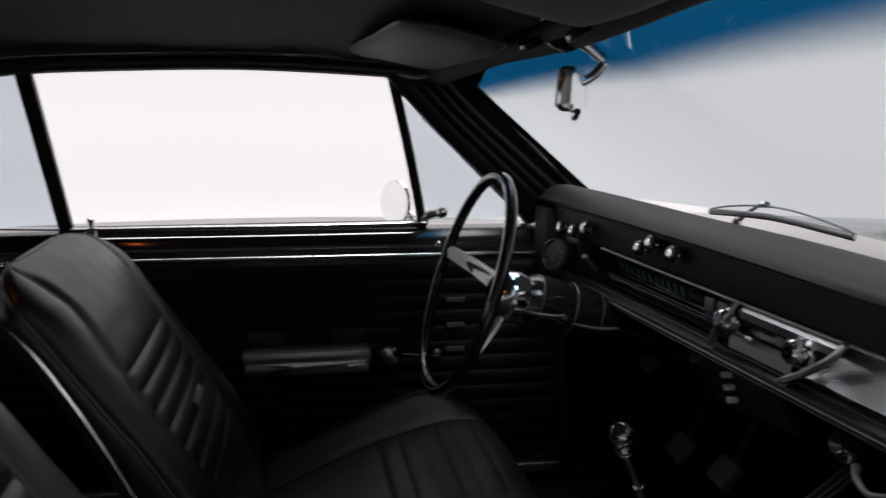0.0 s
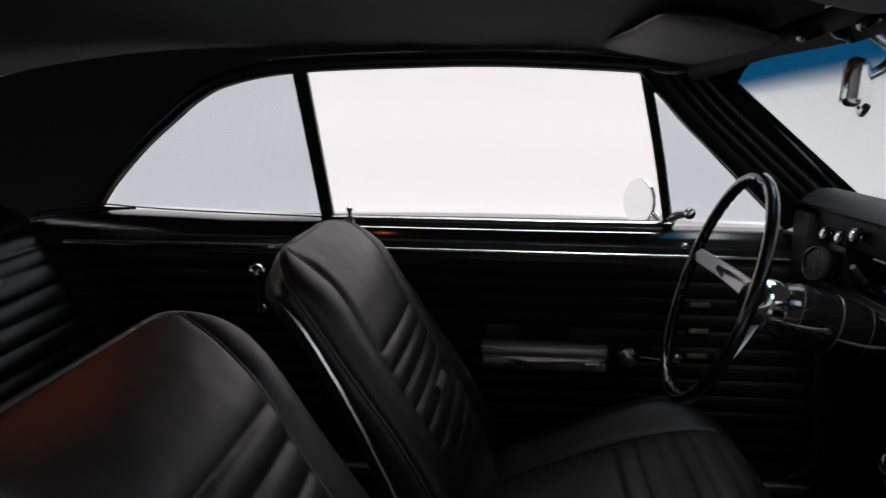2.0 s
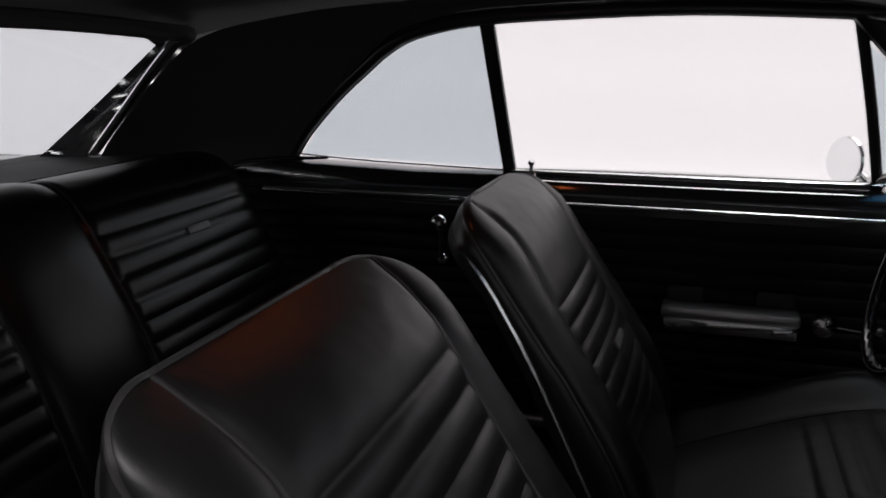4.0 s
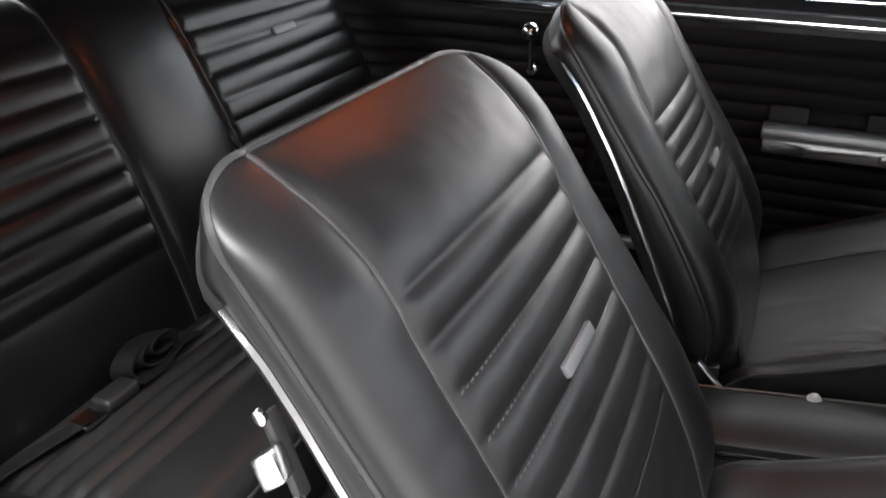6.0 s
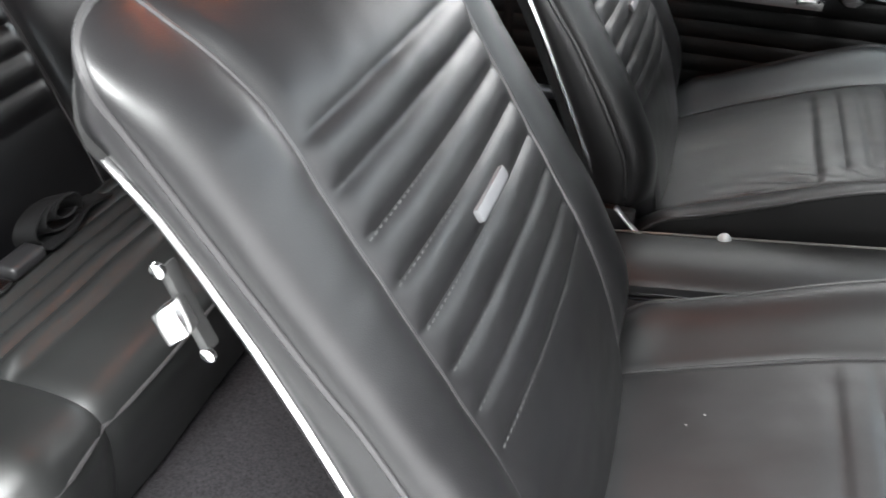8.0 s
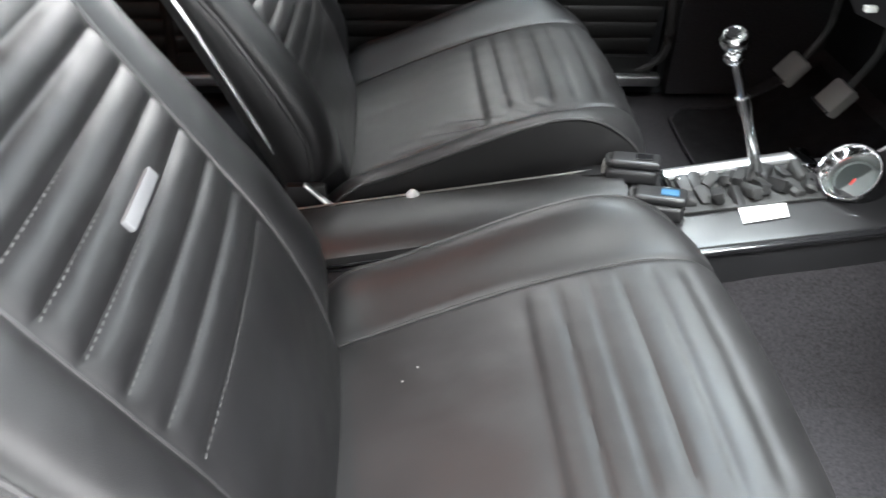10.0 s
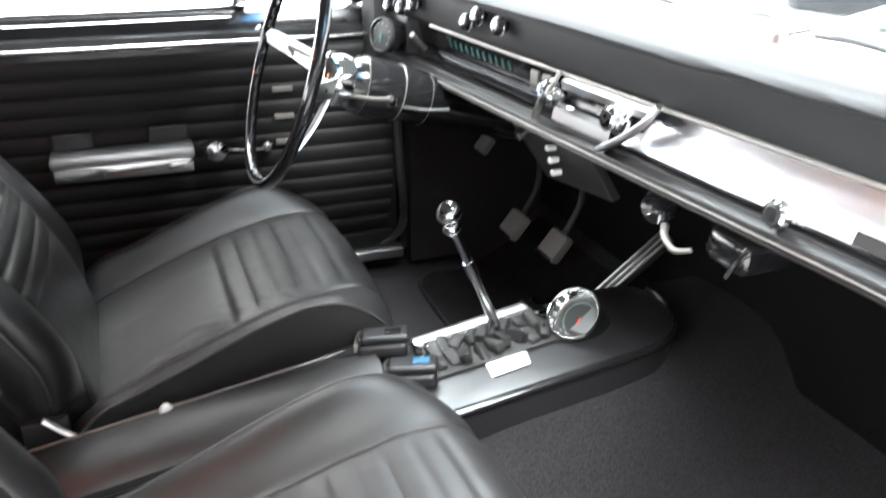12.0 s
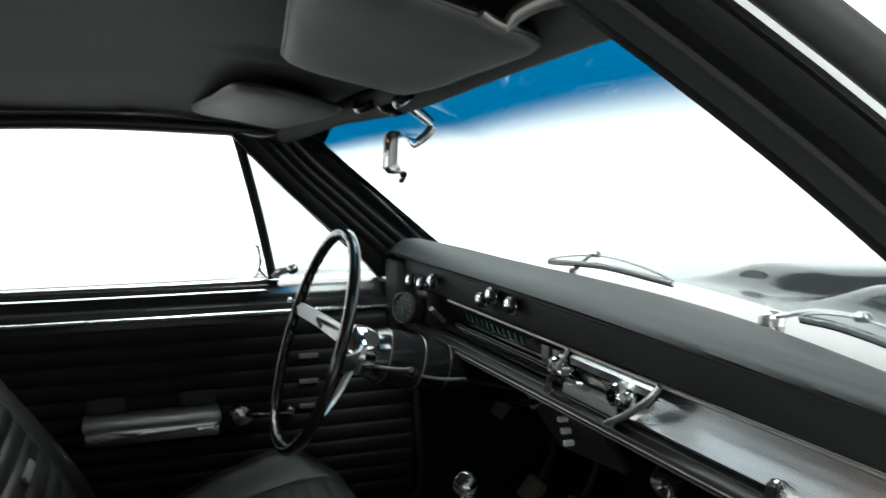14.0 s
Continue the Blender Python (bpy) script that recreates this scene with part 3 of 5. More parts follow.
def driver_door():
    door = thing("door_1", "closed black driver door with pleated vinyl panel and chrome strips", "car door", kind="structure")
    part("door_shell", box(-0.295, 0.665, 0.672, 0.79, 0.44, 0.93, 0.01), PAINT, door)
    prof = [(0.672, 0.90), (0.690, 0.915), (0.694, 0.940), (0.704, 0.956), (0.730, 0.962), (0.80, 0.955), (0.82, 0.90)]
    part("door_top", skin([[(x, y, z) for y, z in prof] for x in (-0.297, -0.1, 0.2, 0.5, 0.655)], None, False), GLOSS, door, "glossy black painted door top")
    part("door_panel", pleated_panel(-0.285, 0.655, 0.505, 0.895, 0.672, 0.0315, 0.0045, front=lambda z: 0.655 - 0.02 * max(0, (0.6 - z) / 0.1)), DOORVINYL, door, "black vinyl door panel with horizontal pleats")
    part("panel_base", box(-0.285, 0.65, 0.655, 0.675, 0.462, 0.505, 0.006), DOORVINYL, door)
    flat_strip([(-0.288, 0.668, 0.911), (0.2, 0.668, 0.911), (0.655, 0.668, 0.911)], 0.010, door)
    flat_strip([(-0.295, 0.720, 0.965), (0.1, 0.720, 0.966), (0.39, 0.720, 0.968)], 0.007, door, "window_channel")
    flat_strip([(-0.295, 0.7015, 0.950), (0.1, 0.7015, 0.950), (0.36, 0.7015, 0.951)], 0.004, door, "window_channel")
    part("window_felt", tube([(-0.295, 0.742, 0.962), (0.39, 0.742, 0.965)], 0.006, 20, 8), RUBBER, door)
    # armrest
    arm = part("armrest", box(0.020, 0.262, 0.606, 0.666, 0.720, 0.741, 0.006), BRUSHED, door, "bright metal armrest on a chrome base")
    part("armrest_base", box(0.024, 0.258, 0.604, 0.664, 0.697, 0.7215, 0.004), CHROME, arm, "chrome armrest base")
    # Two blocks above the armrest, a little lighter than the door vinyl.
    for c in (0.06, 0.222):
        part("armrest_bracket", box(c - 0.034, c + 0.034, 0.652, 0.669, 0.741, 0.770, 0.006), DASHFACE, arm)
    part("release_button", box(0.215, 0.250, 0.596, 0.6045, 0.702, 0.718, 0.003), CHROME, arm)
    # window crank
    crank = part("window_crank", tube([(0.398, 0.640, 0.716), (0.36, 0.632, 0.719), (0.312, 0.628, 0.725)], 0.006, 10, 8, flat=0.6), CHROME, door, "chrome window crank")
    part("crank_boss", lathe([(0.012, 0), (0.012, 0.010), (0.008, 0.016), (0, 0.017)], (0.398, 0.662, 0.716), (0, -1, 0), 18), CHROME, crank)
    part("crank_knob", lathe([(0.007, 0), (0.013, 0.006), (0.022, 0.014), (0.024, 0.022), (0.019, 0.034), (0.007, 0.040), (0, 0.040)], (0.300, 0.640, 0.728), (0, -1, 0), 10), CHROME, crank, "faceted chrome crank knob")
    # door lock knob
    lock = part("lock_knob", lathe([(0.004, 0), (0.004, 0.014), (0.007, 0.018), (0.007, 0.023), (0.003, 0.026), (0, 0.026)], (-0.255, 0.722, 0.962), (0, 0, 1), 14), CHROME, door, "chrome door lock knob")
    part("lock_ferrule", lathe([(0.014, 0), (0.012, 0.005), (0.006, 0.006)], (-0.255, 0.720, 0.9575), (0, 0, 1), 14), CHROME, lock)
    # vent window
    vent = part("vent_post", tube([(0.300, 0.605, 1.262), (0.345, 0.680, 1.11), (0.381, 0.742, 0.968)], 0.0105, 16, 8, flat=0.8), SATIN, door, "black vent window post")
    part("vent_frame", tube([(0.318, 0.618, 1.232), (0.44, 0.676, 1.118), (0.545, 0.722, 1.022), (0.605, 0.742, 0.970)], 0.006, 20, 8), RUBBER, vent)
    me_pts = [(0.312, 0.622, 1.222), (0.388, 0.742, 0.972), (0.606, 0.742, 0.972)]
    part("vent_glass", slab(me_pts, (0, 0.004, 0.002), 0), GLASS, vent, "tinted triangular vent window glass", False)
    part("vent_latch", tube([(0.384, 0.735, 0.975), (0.395, 0.722, 0.985), (0.415, 0.712, 0.990)], lambda u: 0.010 - 0.003 * u, 8, 8), BRUSHED, vent, "bright vent window latch")
    part("latch_end", lathe([(0.002, -0.010), (0.010, -0.006), (0.012, 0), (0.010, 0.006), (0.002, 0.010)], (0.416, 0.712, 0.990), (0.3, -1, 0), 14), CHROME, vent)
    part("vent_knob", lathe([(0.009, 0), (0.009, 0.010), (0.006, 0.014), (0, 0.014)], (0.406, 0.694, 0.928), (0, -1, 0), 14), CHROME, door, "small chrome vent window knob")
    # pull-down switches in the panel front
    for z in (0.821, 0.769, 0.719):
        part("panel_clip", box(0.418, 0.456, 0.658, 0.6655, z - 0.005, z + 0.005, 0.002), STEEL, door)
    return door


driver_door()


def side_mirror():
    mir = thing("side_mirror", "round chrome outside mirror on the driver door", "side mirror")
    part("mirror_head", lathe([(0.0, -0.030), (0.020, -0.026), (0.036, -0.012), (0.050, 0.0), (0.048, 0.004), (0.0, 0.005)], (0.345, 0.885, 0.990), (-0.82, -0.55, 0.05), 32), CHROME, mir, "chrome mirror shell")
    part("mirror_glass", lathe([(0.046, 0.0055), (0.0, 0.0065)], (0.345, 0.885, 0.990), (-0.82, -0.55, 0.05), 32), MIRROR, mir, "round mirror glass")
    part("mirror_arm", tube([(0.365, 0.885, 0.972), (0.385, 0.86, 0.955), (0.39, 0.83, 0.945)], lambda u: 0.009 + 0.006 * u, 10, 10), CHROME, mir)
    part("mirror_foot", lathe([(0.028, 0), (0.024, 0.010), (0.014, 0.014), (0, 0.014)], (0.39, 0.825, 0.938), (0, 0.3, 1), 18), CHROME, mir)


side_mirror()


def quarter_panel():
    q = thing("quarter_trim", "black pleated vinyl quarter panel beside the rear seat", "trim panel", kind="structure")
    part("quarter_shell", box(-1.25, -0.31, 0.675, 0.80, 0.44, 0.93, 0.01), PAINT, q)
    part("jamb_seal", box(-0.318, -0.284, 0.684, 0.700, 0.44, 0.925, 0.003), RUBBER, q, "black rubber seal in the door shut gap")
    prof = [(0.672, 0.90), (0.690, 0.915), (0.694, 0.940), (0.704, 0.956), (0.735, 0.962), (0.80, 0.955), (0.82, 0.90)]
    part("quarter_top", skin([[(x, y, z + (0.012 * max(0, (-x - 0.5) / 0.4))) for y, z in prof] for x in (-0.303, -0.5, -0.7, -0.92)]), GLOSS, q, "glossy black quarter panel top")
    part("quarter_pleats", pleated_panel(-0.92, -0.305, 0.505, 0.895, 0.672, 0.0315), DOORVINYL, q, "black vinyl with horizontal pleats")
    flat_strip([(-0.835, 0.668, 0.911), (-0.55, 0.668, 0.911), (-0.308, 0.668, 0.911)], 0.010, q)
    chrome_line([(-0.78, 0.725, 0.981), (-0.60, 0.725, 0.972), (-0.308, 0.725, 0.965)], 0.004, q, "window_channel")
    part("sill_cap", tube([(-0.92, 0.70, 0.955), (-0.86, 0.705, 0.962), (-0.78, 0.71, 0.972), (-0.70, 0.715, 0.975)], lambda u: 0.012 - 0.010 * u, 16, 10), GLOSS, q)
    post = part("quarter_post", skin([[(-0.336, 0.598, 1.262), (-0.309, 0.598, 1.262), (-0.309, 0.610, 1.264), (-0.336, 0.610, 1.264)], [(-0.318, 0.744, 0.960), (-0.292, 0.744, 0.960), (-0.292, 0.756, 0.962), (-0.318, 0.756, 0.962)]], None, True, True), SATIN, q, "black quarter window front frame")
    pane = [(-0.316, 0.752, 0.965), (-0.330, 0.604, 1.262), (-0.42, 0.610, 1.246), (-0.50, 0.63, 1.21), (-0.60, 0.66, 1.148), (-0.70, 0.70, 1.064), (-0.77, 0.738, 0.980)]
    part("quarter_glass", slab(pane, (0, 0.003, 0.001), 0), GLASS, q, "tinted rear quarter window glass", False)
    crank = part("window_crank", tube([(-0.420, 0.640, 0.790), (-0.419, 0.634, 0.83), (-0.418, 0.628, 0.862)], 0.006, 10, 8, flat=0.6), CHROME, q, "chrome quarter window crank")
    part("crank_boss", lathe([(0.015, 0), (0.015, 0.012), (0.009, 0.02), (0, 0.021)], (-0.420, 0.664, 0.788), (0, -1, 0), 18), CHROME, crank)
    part("crank_knob", lathe([(0.006, 0), (0.010, 0.006), (0.018, 0.014), (0.019, 0.022), (0.015, 0.03), (0.005, 0.035), (0, 0.035)], (-0.418, 0.640, 0.868), (0, -1, 0), 20), CHROME, crank)
    # passenger side, behind the open doorway
    p = thing("quarter_trim", "black pleated vinyl quarter panel behind the open passenger doorway", "trim panel", kind="structure")
    part("quarter_shell", box(-1.25, -0.42, -0.80, -0.675, 0.44, 0.95, 0.01), PAINT, p)
    part("quarter_pleats", skin([[(x, -y, z) for x, y, z in row] for row in [[(x, 0.672 - 0.006 * abs(math.sin(math.pi * (z - 0.505) / 0.0315)) ** 0.6, z) for x in np.linspace(-0.92, -0.42, 12)] for z in np.linspace(0.505, 0.895, 97)]]), DOORVINYL, p)


quarter_panel()


# ---- seats ----
# the backrest in side view: (run up the slope, height before the slope) of the insert seam, the welt and the moulding
SLOPE, FACE = np.array((-0.6634, 0.7482)), np.array((0.7482, 0.6634))
SEAM_LINE = [(-0.404, -0.128), (-0.36, -0.100), (-0.30, -0.069), (-0.237, -0.044), (-0.169, -0.026), (-0.098, -0.014), (-0.062, -0.008), (-0.021, -0.001), (0.018, 0.005), (0.05, 0.010), (0.09, 0.018), (0.122, 0.022), (0.144, 0.0215), (0.174, 0.018), (0.205, 0.011), (0.219, 0.0065), (0.225, 0.003)]
WELT_LINE = [(-0.404, -0.135), (-0.33, -0.100), (-0.25, -0.068), (-0.172, -0.046), (-0.07, -0.026), (-0.028, -0.022), (0.023, -0.016), (0.072, -0.010), (0.118, -0.004), (0.162, 0.001), (0.195, 0.003), (0.225, 0.003)]
TRIM_LINE = [(-0.404, -0.150), (-0.32, -0.135), (-0.224, -0.107), (-0.16, -0.088), (-0.105, -0.072), (-0.036, -0.052), (0.02, -0.038), (0.08, -0.026), (0.115, -0.021), (0.16, -0.019), (0.195, -0.026), (0.225, -0.033)]
CUSHION_ROWS = [(0.020, 0.485, 0.020, 0.500), (0.058, 0.509, 0.068, 0.551), (0.103, 0.530, 0.120, 0.571), (0.165, 0.557, 0.190, 0.600), (0.225, 0.582, 0.255, 0.628),
                (0.284, 0.602, 0.310, 0.648), (0.341, 0.618, 0.355, 0.659), (0.398, 0.630, 0.398, 0.655), (0.445, 0.630, 0.437, 0.633), (0.474, 0.612, 0.464, 0.604),
                (0.488, 0.582, 0.477, 0.572), (0.486, 0.545, 0.474, 0.538), (0.468, 0.500, 0.456, 0.498), (0.435, 0.455, 0.425, 0.455)]


def bezier(p0, p1, p2, p3, s):
    return (1 - s) ** 3 * p0 + 3 * s * (1 - s) ** 2 * p1 + 3 * s * s * (1 - s) * p2 + s ** 3 * p3


def rib(w, w0, w1, count, tall, low, flat=3.4):
    """Soft ribs with narrow stitched valleys, flattening from tall to low."""
    if w <= w0 or w >= w1:
        return -0.3 * lerp(tall, low, 0 if w <= w0 else 1) * math.exp(-(max(w0 - w, w - w1) / 0.012) ** 2)
    q = (w - w0) / (w1 - w0) * count
    f = q - math.floor(q)
    return lerp(tall, low, q / count) * ((1 - abs(2 * f - 1) ** flat) - 0.3)


def on_rows(rows, r, k):
    i, j = int(min(r, len(rows) - 2)), int(min(k, len(rows[0]) - 2))
    a, b = r - i, k - j
    return [(rows[i][j][n] * (1 - b) + rows[i][j + 1][n] * b) * (1 - a) + (rows[i + 1][j][n] * (1 - b) + rows[i + 1][j + 1][n] * b) * a for n in range(3)]


def mirrored(half):
    """A full row from its half, given from the middle outwards."""
    return [(x, -y, z) for x, y, z in reversed(half)] + half[1:]


def at_run(table, s):
    return float(np.interp(s, [p[0] for p in table], [p[1] for p in table]))


def on_slope(y, s, h):
    """A place on the backrest from its run up the slope and its height before it."""
    x, z = np.array((-0.102, 0.84)) + SLOPE * s + FACE * h
    return (x, y, z)


def folds(x, y):
    """Creases pulled into the seat cover beside the inner seam."""
    deep = 0.0
    for x0, y0, x1, y1, depth, wide in ((0.262, -0.148, 0.165, -0.128, 0.0034, 0.0050), (0.285, -0.140, 0.205, -0.104, 0.0026, 0.0055), (0.325, -0.150, 0.290, -0.112, 0.0022, 0.0045), (0.355, -0.150, 0.330, -0.118, 0.0020, 0.0045), (0.235, -0.152, 0.120, -0.146, 0.0022, 0.0060)):
        run = max(0.0, min(1.0, ((x - x0) * (x1 - x0) + (y - y0) * (y1 - y0)) / ((x1 - x0) ** 2 + (y1 - y0) ** 2)))
        gap = math.hypot(x - lerp(x0, x1, run), y - lerp(y0, y1, run))
        deep += depth * math.sin(math.pi * (0.15 + 0.85 * run)) * (math.exp(-(gap / wide) ** 2) - 0.5 * math.exp(-((gap - 2 * wide) / wide) ** 2))
    return deep


def bucket_seat(y0, label, insert, corners):
    """insert: run of the first valley, spacing, number and rise of the ribs; corners: width and height of the top roundings."""
    seat = thing("bucket_seat", label, "car seat", "front bucket seats", at=(0.2, y0, 0.41))
    inv = Matrix.Translation((-0.2, 0, -0.41))

    def add(name, bm, m, lab="", parent=seat):
        bmesh.ops.transform(bm, matrix=inv, verts=bm.verts)
        return part(name, bm, m, parent, lab)
    # backrest: insert, bolsters and boxing in one skin
    top, turn, seam = 0.225 if y0 < 0 else 0.212, 0.055 if y0 < 0 else 0.062, 0.162
    runs = list(np.linspace(-0.404, top - turn, 190)) + [top - turn + turn * math.sin(a) for a in np.linspace(0, math.pi / 2, 26)[1:]]
    smooth = [np.interp(runs, *curve(t, 90).T) for t in (SEAM_LINE, WELT_LINE, TRIM_LINE)]
    first, pitch, count, rise = insert
    nm, nb, ns = 34, 22, 10

    def ribs(s):
        """Padded ribs between sewn valleys below a plain head."""
        q = (first - s) / pitch
        tall = rise - 0.42 * rise * min(1.0, max(0.0, q / count))
        if q < 0:
            return 0.0045 * (1 - math.exp(q * pitch / 0.010))
        if q > count:
            return 0.0030 * (1 - math.exp(-(q - count) * pitch / 0.012))
        f = q - math.floor(q)
        return tall * (1 - abs(2 * f - 1) ** 2.6)

    def insert_at(y, s, hs, wide):
        a = min(1.0, abs(y) / wide)
        h = hs + 0.009 * (1 - a * a) * soft((top - s) / 0.09) - 0.002 * math.exp(-((wide - abs(y)) / 0.004) ** 2)
        h += ribs(s) * soft((wide - abs(y)) / 0.020) * soft((top - s) / 0.06)
        h += (0.0016 * noise.noise((y * 9, s * 9, 7 * y0)) + 0.0006 * noise.noise((y * 26, s * 40, 3 * y0))) * soft((top - s) / 0.05)
        return h
    rows, seams, welts, trims = [], [], [], []
    for s, hs, hw, ht in zip(runs, *smooth):
        low = min(1.0, max(0.0, (-0.235 - s) / 0.10))
        sw = max(s, -0.235) - 0.065 * math.sin(low * math.pi / 2)
        hw = lerp(hw, -0.115, low ** 1.6)
        sides = []
        for broad, tall in corners:
            over = max(0.0, s - (top - tall)) / tall
            half_wide = 0.240 - broad + broad * math.sqrt(max(0.0, 1 - over * over))
            sy = min(seam + 0.007 * soft((s - 0.12) / 0.1), half_wide - 0.013)
            half = [((y, s, insert_at(y, s, hs, sy))) for y in [sy * (1 - (1 - j / nm) ** 1.2) for j in range(nm + 1)]]
            k = (half_wide - sy) / 0.078
            fwd = np.interp(s, [-0.40, -0.28, -0.15, 0.0, 0.12, 0.19, 0.225], [0.026, 0.030, 0.022, 0.016, 0.012, 0.006, 0.001]) * math.cos(low * math.pi / 2) ** 0.5
            edge = half[-1][2]
            p0, p3 = np.array((sy, s, edge)), np.array((half_wide, sw, hw))
            p1 = np.array((sy + 0.020 * k, lerp(s, sw, 0.5), edge + fwd * 1.25))
            p2 = np.array((half_wide + 0.004 * k, sw, hw + max(0.0, (edge - hw)) * 0.85 + fwd * 0.9))
            for j in range(1, nb + 1):
                y, ss, h = bezier(p0, p1, p2, p3, j / nb)
                puff = math.sin(math.pi * j / nb) * k
                h += puff * (0.0016 * noise.noise((ss * 12, y * 9, 5 * y0)) + 0.0007 * noise.noise((ss * 30, y * 22, 2 + 5 * y0)))
                half.append((y, ss, h))
            st = min(s, sw + 0.01) - 0.008 * soft((s - 0.15) / 0.07)
            st = max(st, -0.300)
            yt = half_wide + 0.001 - 0.016 * soft((s - 0.165) / 0.05)
            for j in range(1, ns + 1):
                a = j / ns
                half.append((lerp(half_wide, yt, a) + 0.0045 * math.sin(math.pi * a) * (1 - 0.8 * soft((s - 0.15) / 0.06)), lerp(sw, st, a) + 0.004 * math.sin(math.pi * a) * soft((s - 0.19) / 0.03), lerp(hw, min(ht, hw - 0.004), a)))
            sides.append(half)
        left, right = sides
        rows.append([on_slope(*q) for q in [(-y, ss, h) for y, ss, h in reversed(left)] + right[1:]])
    mid = nm + nb + ns
    # boxing along the rear of the top edge
    cols = range(ns, 2 * mid + 1 - ns)
    lip = rows[-1]
    head = [[(lip[c][0] + FACE[0] * h + SLOPE[0] * e, lip[c][1], lip[c][2] + FACE[1] * h + SLOPE[1] * e) for c in cols] for h, e in ((0.0, 0.0), (-0.008, 0.001), (-0.018, -0.002), (-0.028, -0.007), (-0.036, -0.012))]
    back = add("backrest", skin(rows), VINYL, "black vinyl backrest with pleated insert and padded bolsters")
    add("top_boxing", skin(head), VINYL, "", back)
    low_row = int(np.argmin(np.abs(np.array(runs) + 0.30)))
    welt = [on_rows(rows, r, ns) for r in range(low_row, len(runs), 2)] + [lip[c] for c in range(ns + 1, 2 * mid - ns, 3)] + [on_rows(rows, r, 2 * mid - ns) for r in range(len(runs) - 1, low_row, -2)]
    add("piping", tube(welt, 0.0029, 260, 6), PIPING, "", back)
    for sgn in (-1, 1):
        add("piping", tube([on_rows(rows, r, mid + sgn * (nm + 0.4)) for r in range(8, len(runs), 3)], 0.0024, 150, 6), PIPING, "", back)
    # bright moulding on the side towards the open door
    strip = []
    for s in np.linspace(-0.224, 0.156 if y0 < 0 else 0.166, 60):
        h, u = at_run(TRIM_LINE, s), (s + 0.224) / (0.380 if y0 < 0 else 0.390)
        w = (0.0040 if y0 < 0 else 0.0036) * min(1.0, 0.35 + (1 - u) * 7, 0.5 + u * 9)
        strip.append([on_slope(-(0.2405 + b), s - e * 0.25, h + e) for e, b in ((-w, -0.003), (-w * 0.85, 0.0040), (0, 0.0062), (w * 0.85, 0.0040), (w, -0.003))])
    add("edge_moulding", skin(strip), BRIGHT, "curved chrome edge moulding", back)
    # thread along the lower valleys
    for n in range(2, count + 1):
        s = first - pitch * n
        hs = at_run(SEAM_LINE, s)
        bm = bmesh.new()
        for y in np.arange(-0.150, 0.139, 0.0075):
            h = insert_at(y, s, hs, seam) + 0.0012
            q = [on_slope(y + t * 0.0024, s + e * 0.0007 - 0.0018, h) for e, t in ((-1, -1), (1, -1), (1, 1), (-1, 1))]
            bm.faces.new([bm.verts.new(p) for p in q])
        add("stitching", bm, THREAD, "", back)
    # hard shell behind
    rim = [np.array(on_rows(rows, r, 0)) for r in range(low_row, len(runs), 4)] + [np.array(p) for p in head[-1][2:-2:4]] + [np.array(on_rows(rows, r, 2 * mid)) for r in range(len(runs) - 1, low_row, -4)]
    heart = sum(rim) / len(rim)
    behind = np.array((-FACE[0], 0, -FACE[1]))
    add("back_shell", skin([[heart + (p - heart) * f + behind * b for p in rim] for f, b in ((1.0, -0.004), (0.992, 0.008), (0.965, 0.017), (0.88, 0.024), (0.6, 0.030), (0.02, 0.032))], None, True), DARK, "black moulded seat back shell", back)
    # badge bar on the pleats
    s = first - pitch * 3.65
    bm = box(-0.003, 0.003, -0.038, 0.038, -0.006, 0.006, 0.002)
    bmesh.ops.transform(bm, matrix=Matrix.Translation(on_slope(0.0, s, at_run(SEAM_LINE, s) + 0.0155)) @ Matrix.Rotation(radians(-34), 4, "Y"), verts=bm.verts)
    add("badge", bm, BADGE, "small brushed metal badge bar", back)
    # cushion
    line = curve(CUSHION_ROWS, 170)
    seam, nm, nb, ns = 0.163, 30, 18, 8
    rows = []
    for i, p in enumerate(line):
        d, nrm = frame_at(line[:, :2], i)
        nrm = -nrm
        c, e = p[0:2], p[2:4]
        u = i / 169
        ys = 1 - 0.08 * max(0.0, (u - 0.66) / 0.34) ** 1.5
        half = []
        for j in range(nm + 1):
            y = seam * (1 - (1 - j / nm) ** 1.25)
            h = 0.007 * (1 - (y / seam) ** 2) - 0.0022 * math.exp(-((seam - y) / 0.004) ** 2)
            if u < 0.68:
                h += rib(c[0], 0.264, 0.428, 5, 0.0042, 0.0028, 3.6) * soft((seam - y) / 0.045)
            h += 0.0022 * noise.noise((y * 8, c[0] * 8, 3 + y0)) + 0.0008 * noise.noise((y * 30, c[0] * 22, 9 + y0))
            q = c + nrm * h
            half.append((q[0], y * ys, q[1]))
        other = [(x, -y, z) for x, y, z in half]
        if y0 > 0:
            other = [(x, y, z - folds(x, y)) for x, y, z in other]
        p0, p3 = np.array((c[0], seam, c[1])), np.array((e[0], 0.250, e[1] - 0.004))
        rise = max(0.0, e[1] - c[1])
        p1 = p0 + np.array((0, 0.030, 0.004 + 0.15 * rise))
        p2 = p3 + np.array((nrm[0] * 0.012, -0.030, nrm[1] * 0.012))
        for j in range(1, nb + 1):
            q = bezier(p0, p1, p2, p3, j / nb)
            wave = 0.0014 * noise.noise((q[0] * 12, q[1] * 16, 2 * y0)) * math.sin(math.pi * j / nb)
            half.append((q[0], q[1] * ys, q[2] + wave))
        drop = 0.15 * (1 - 0.5 * soft((u - 0.6) / 0.3))
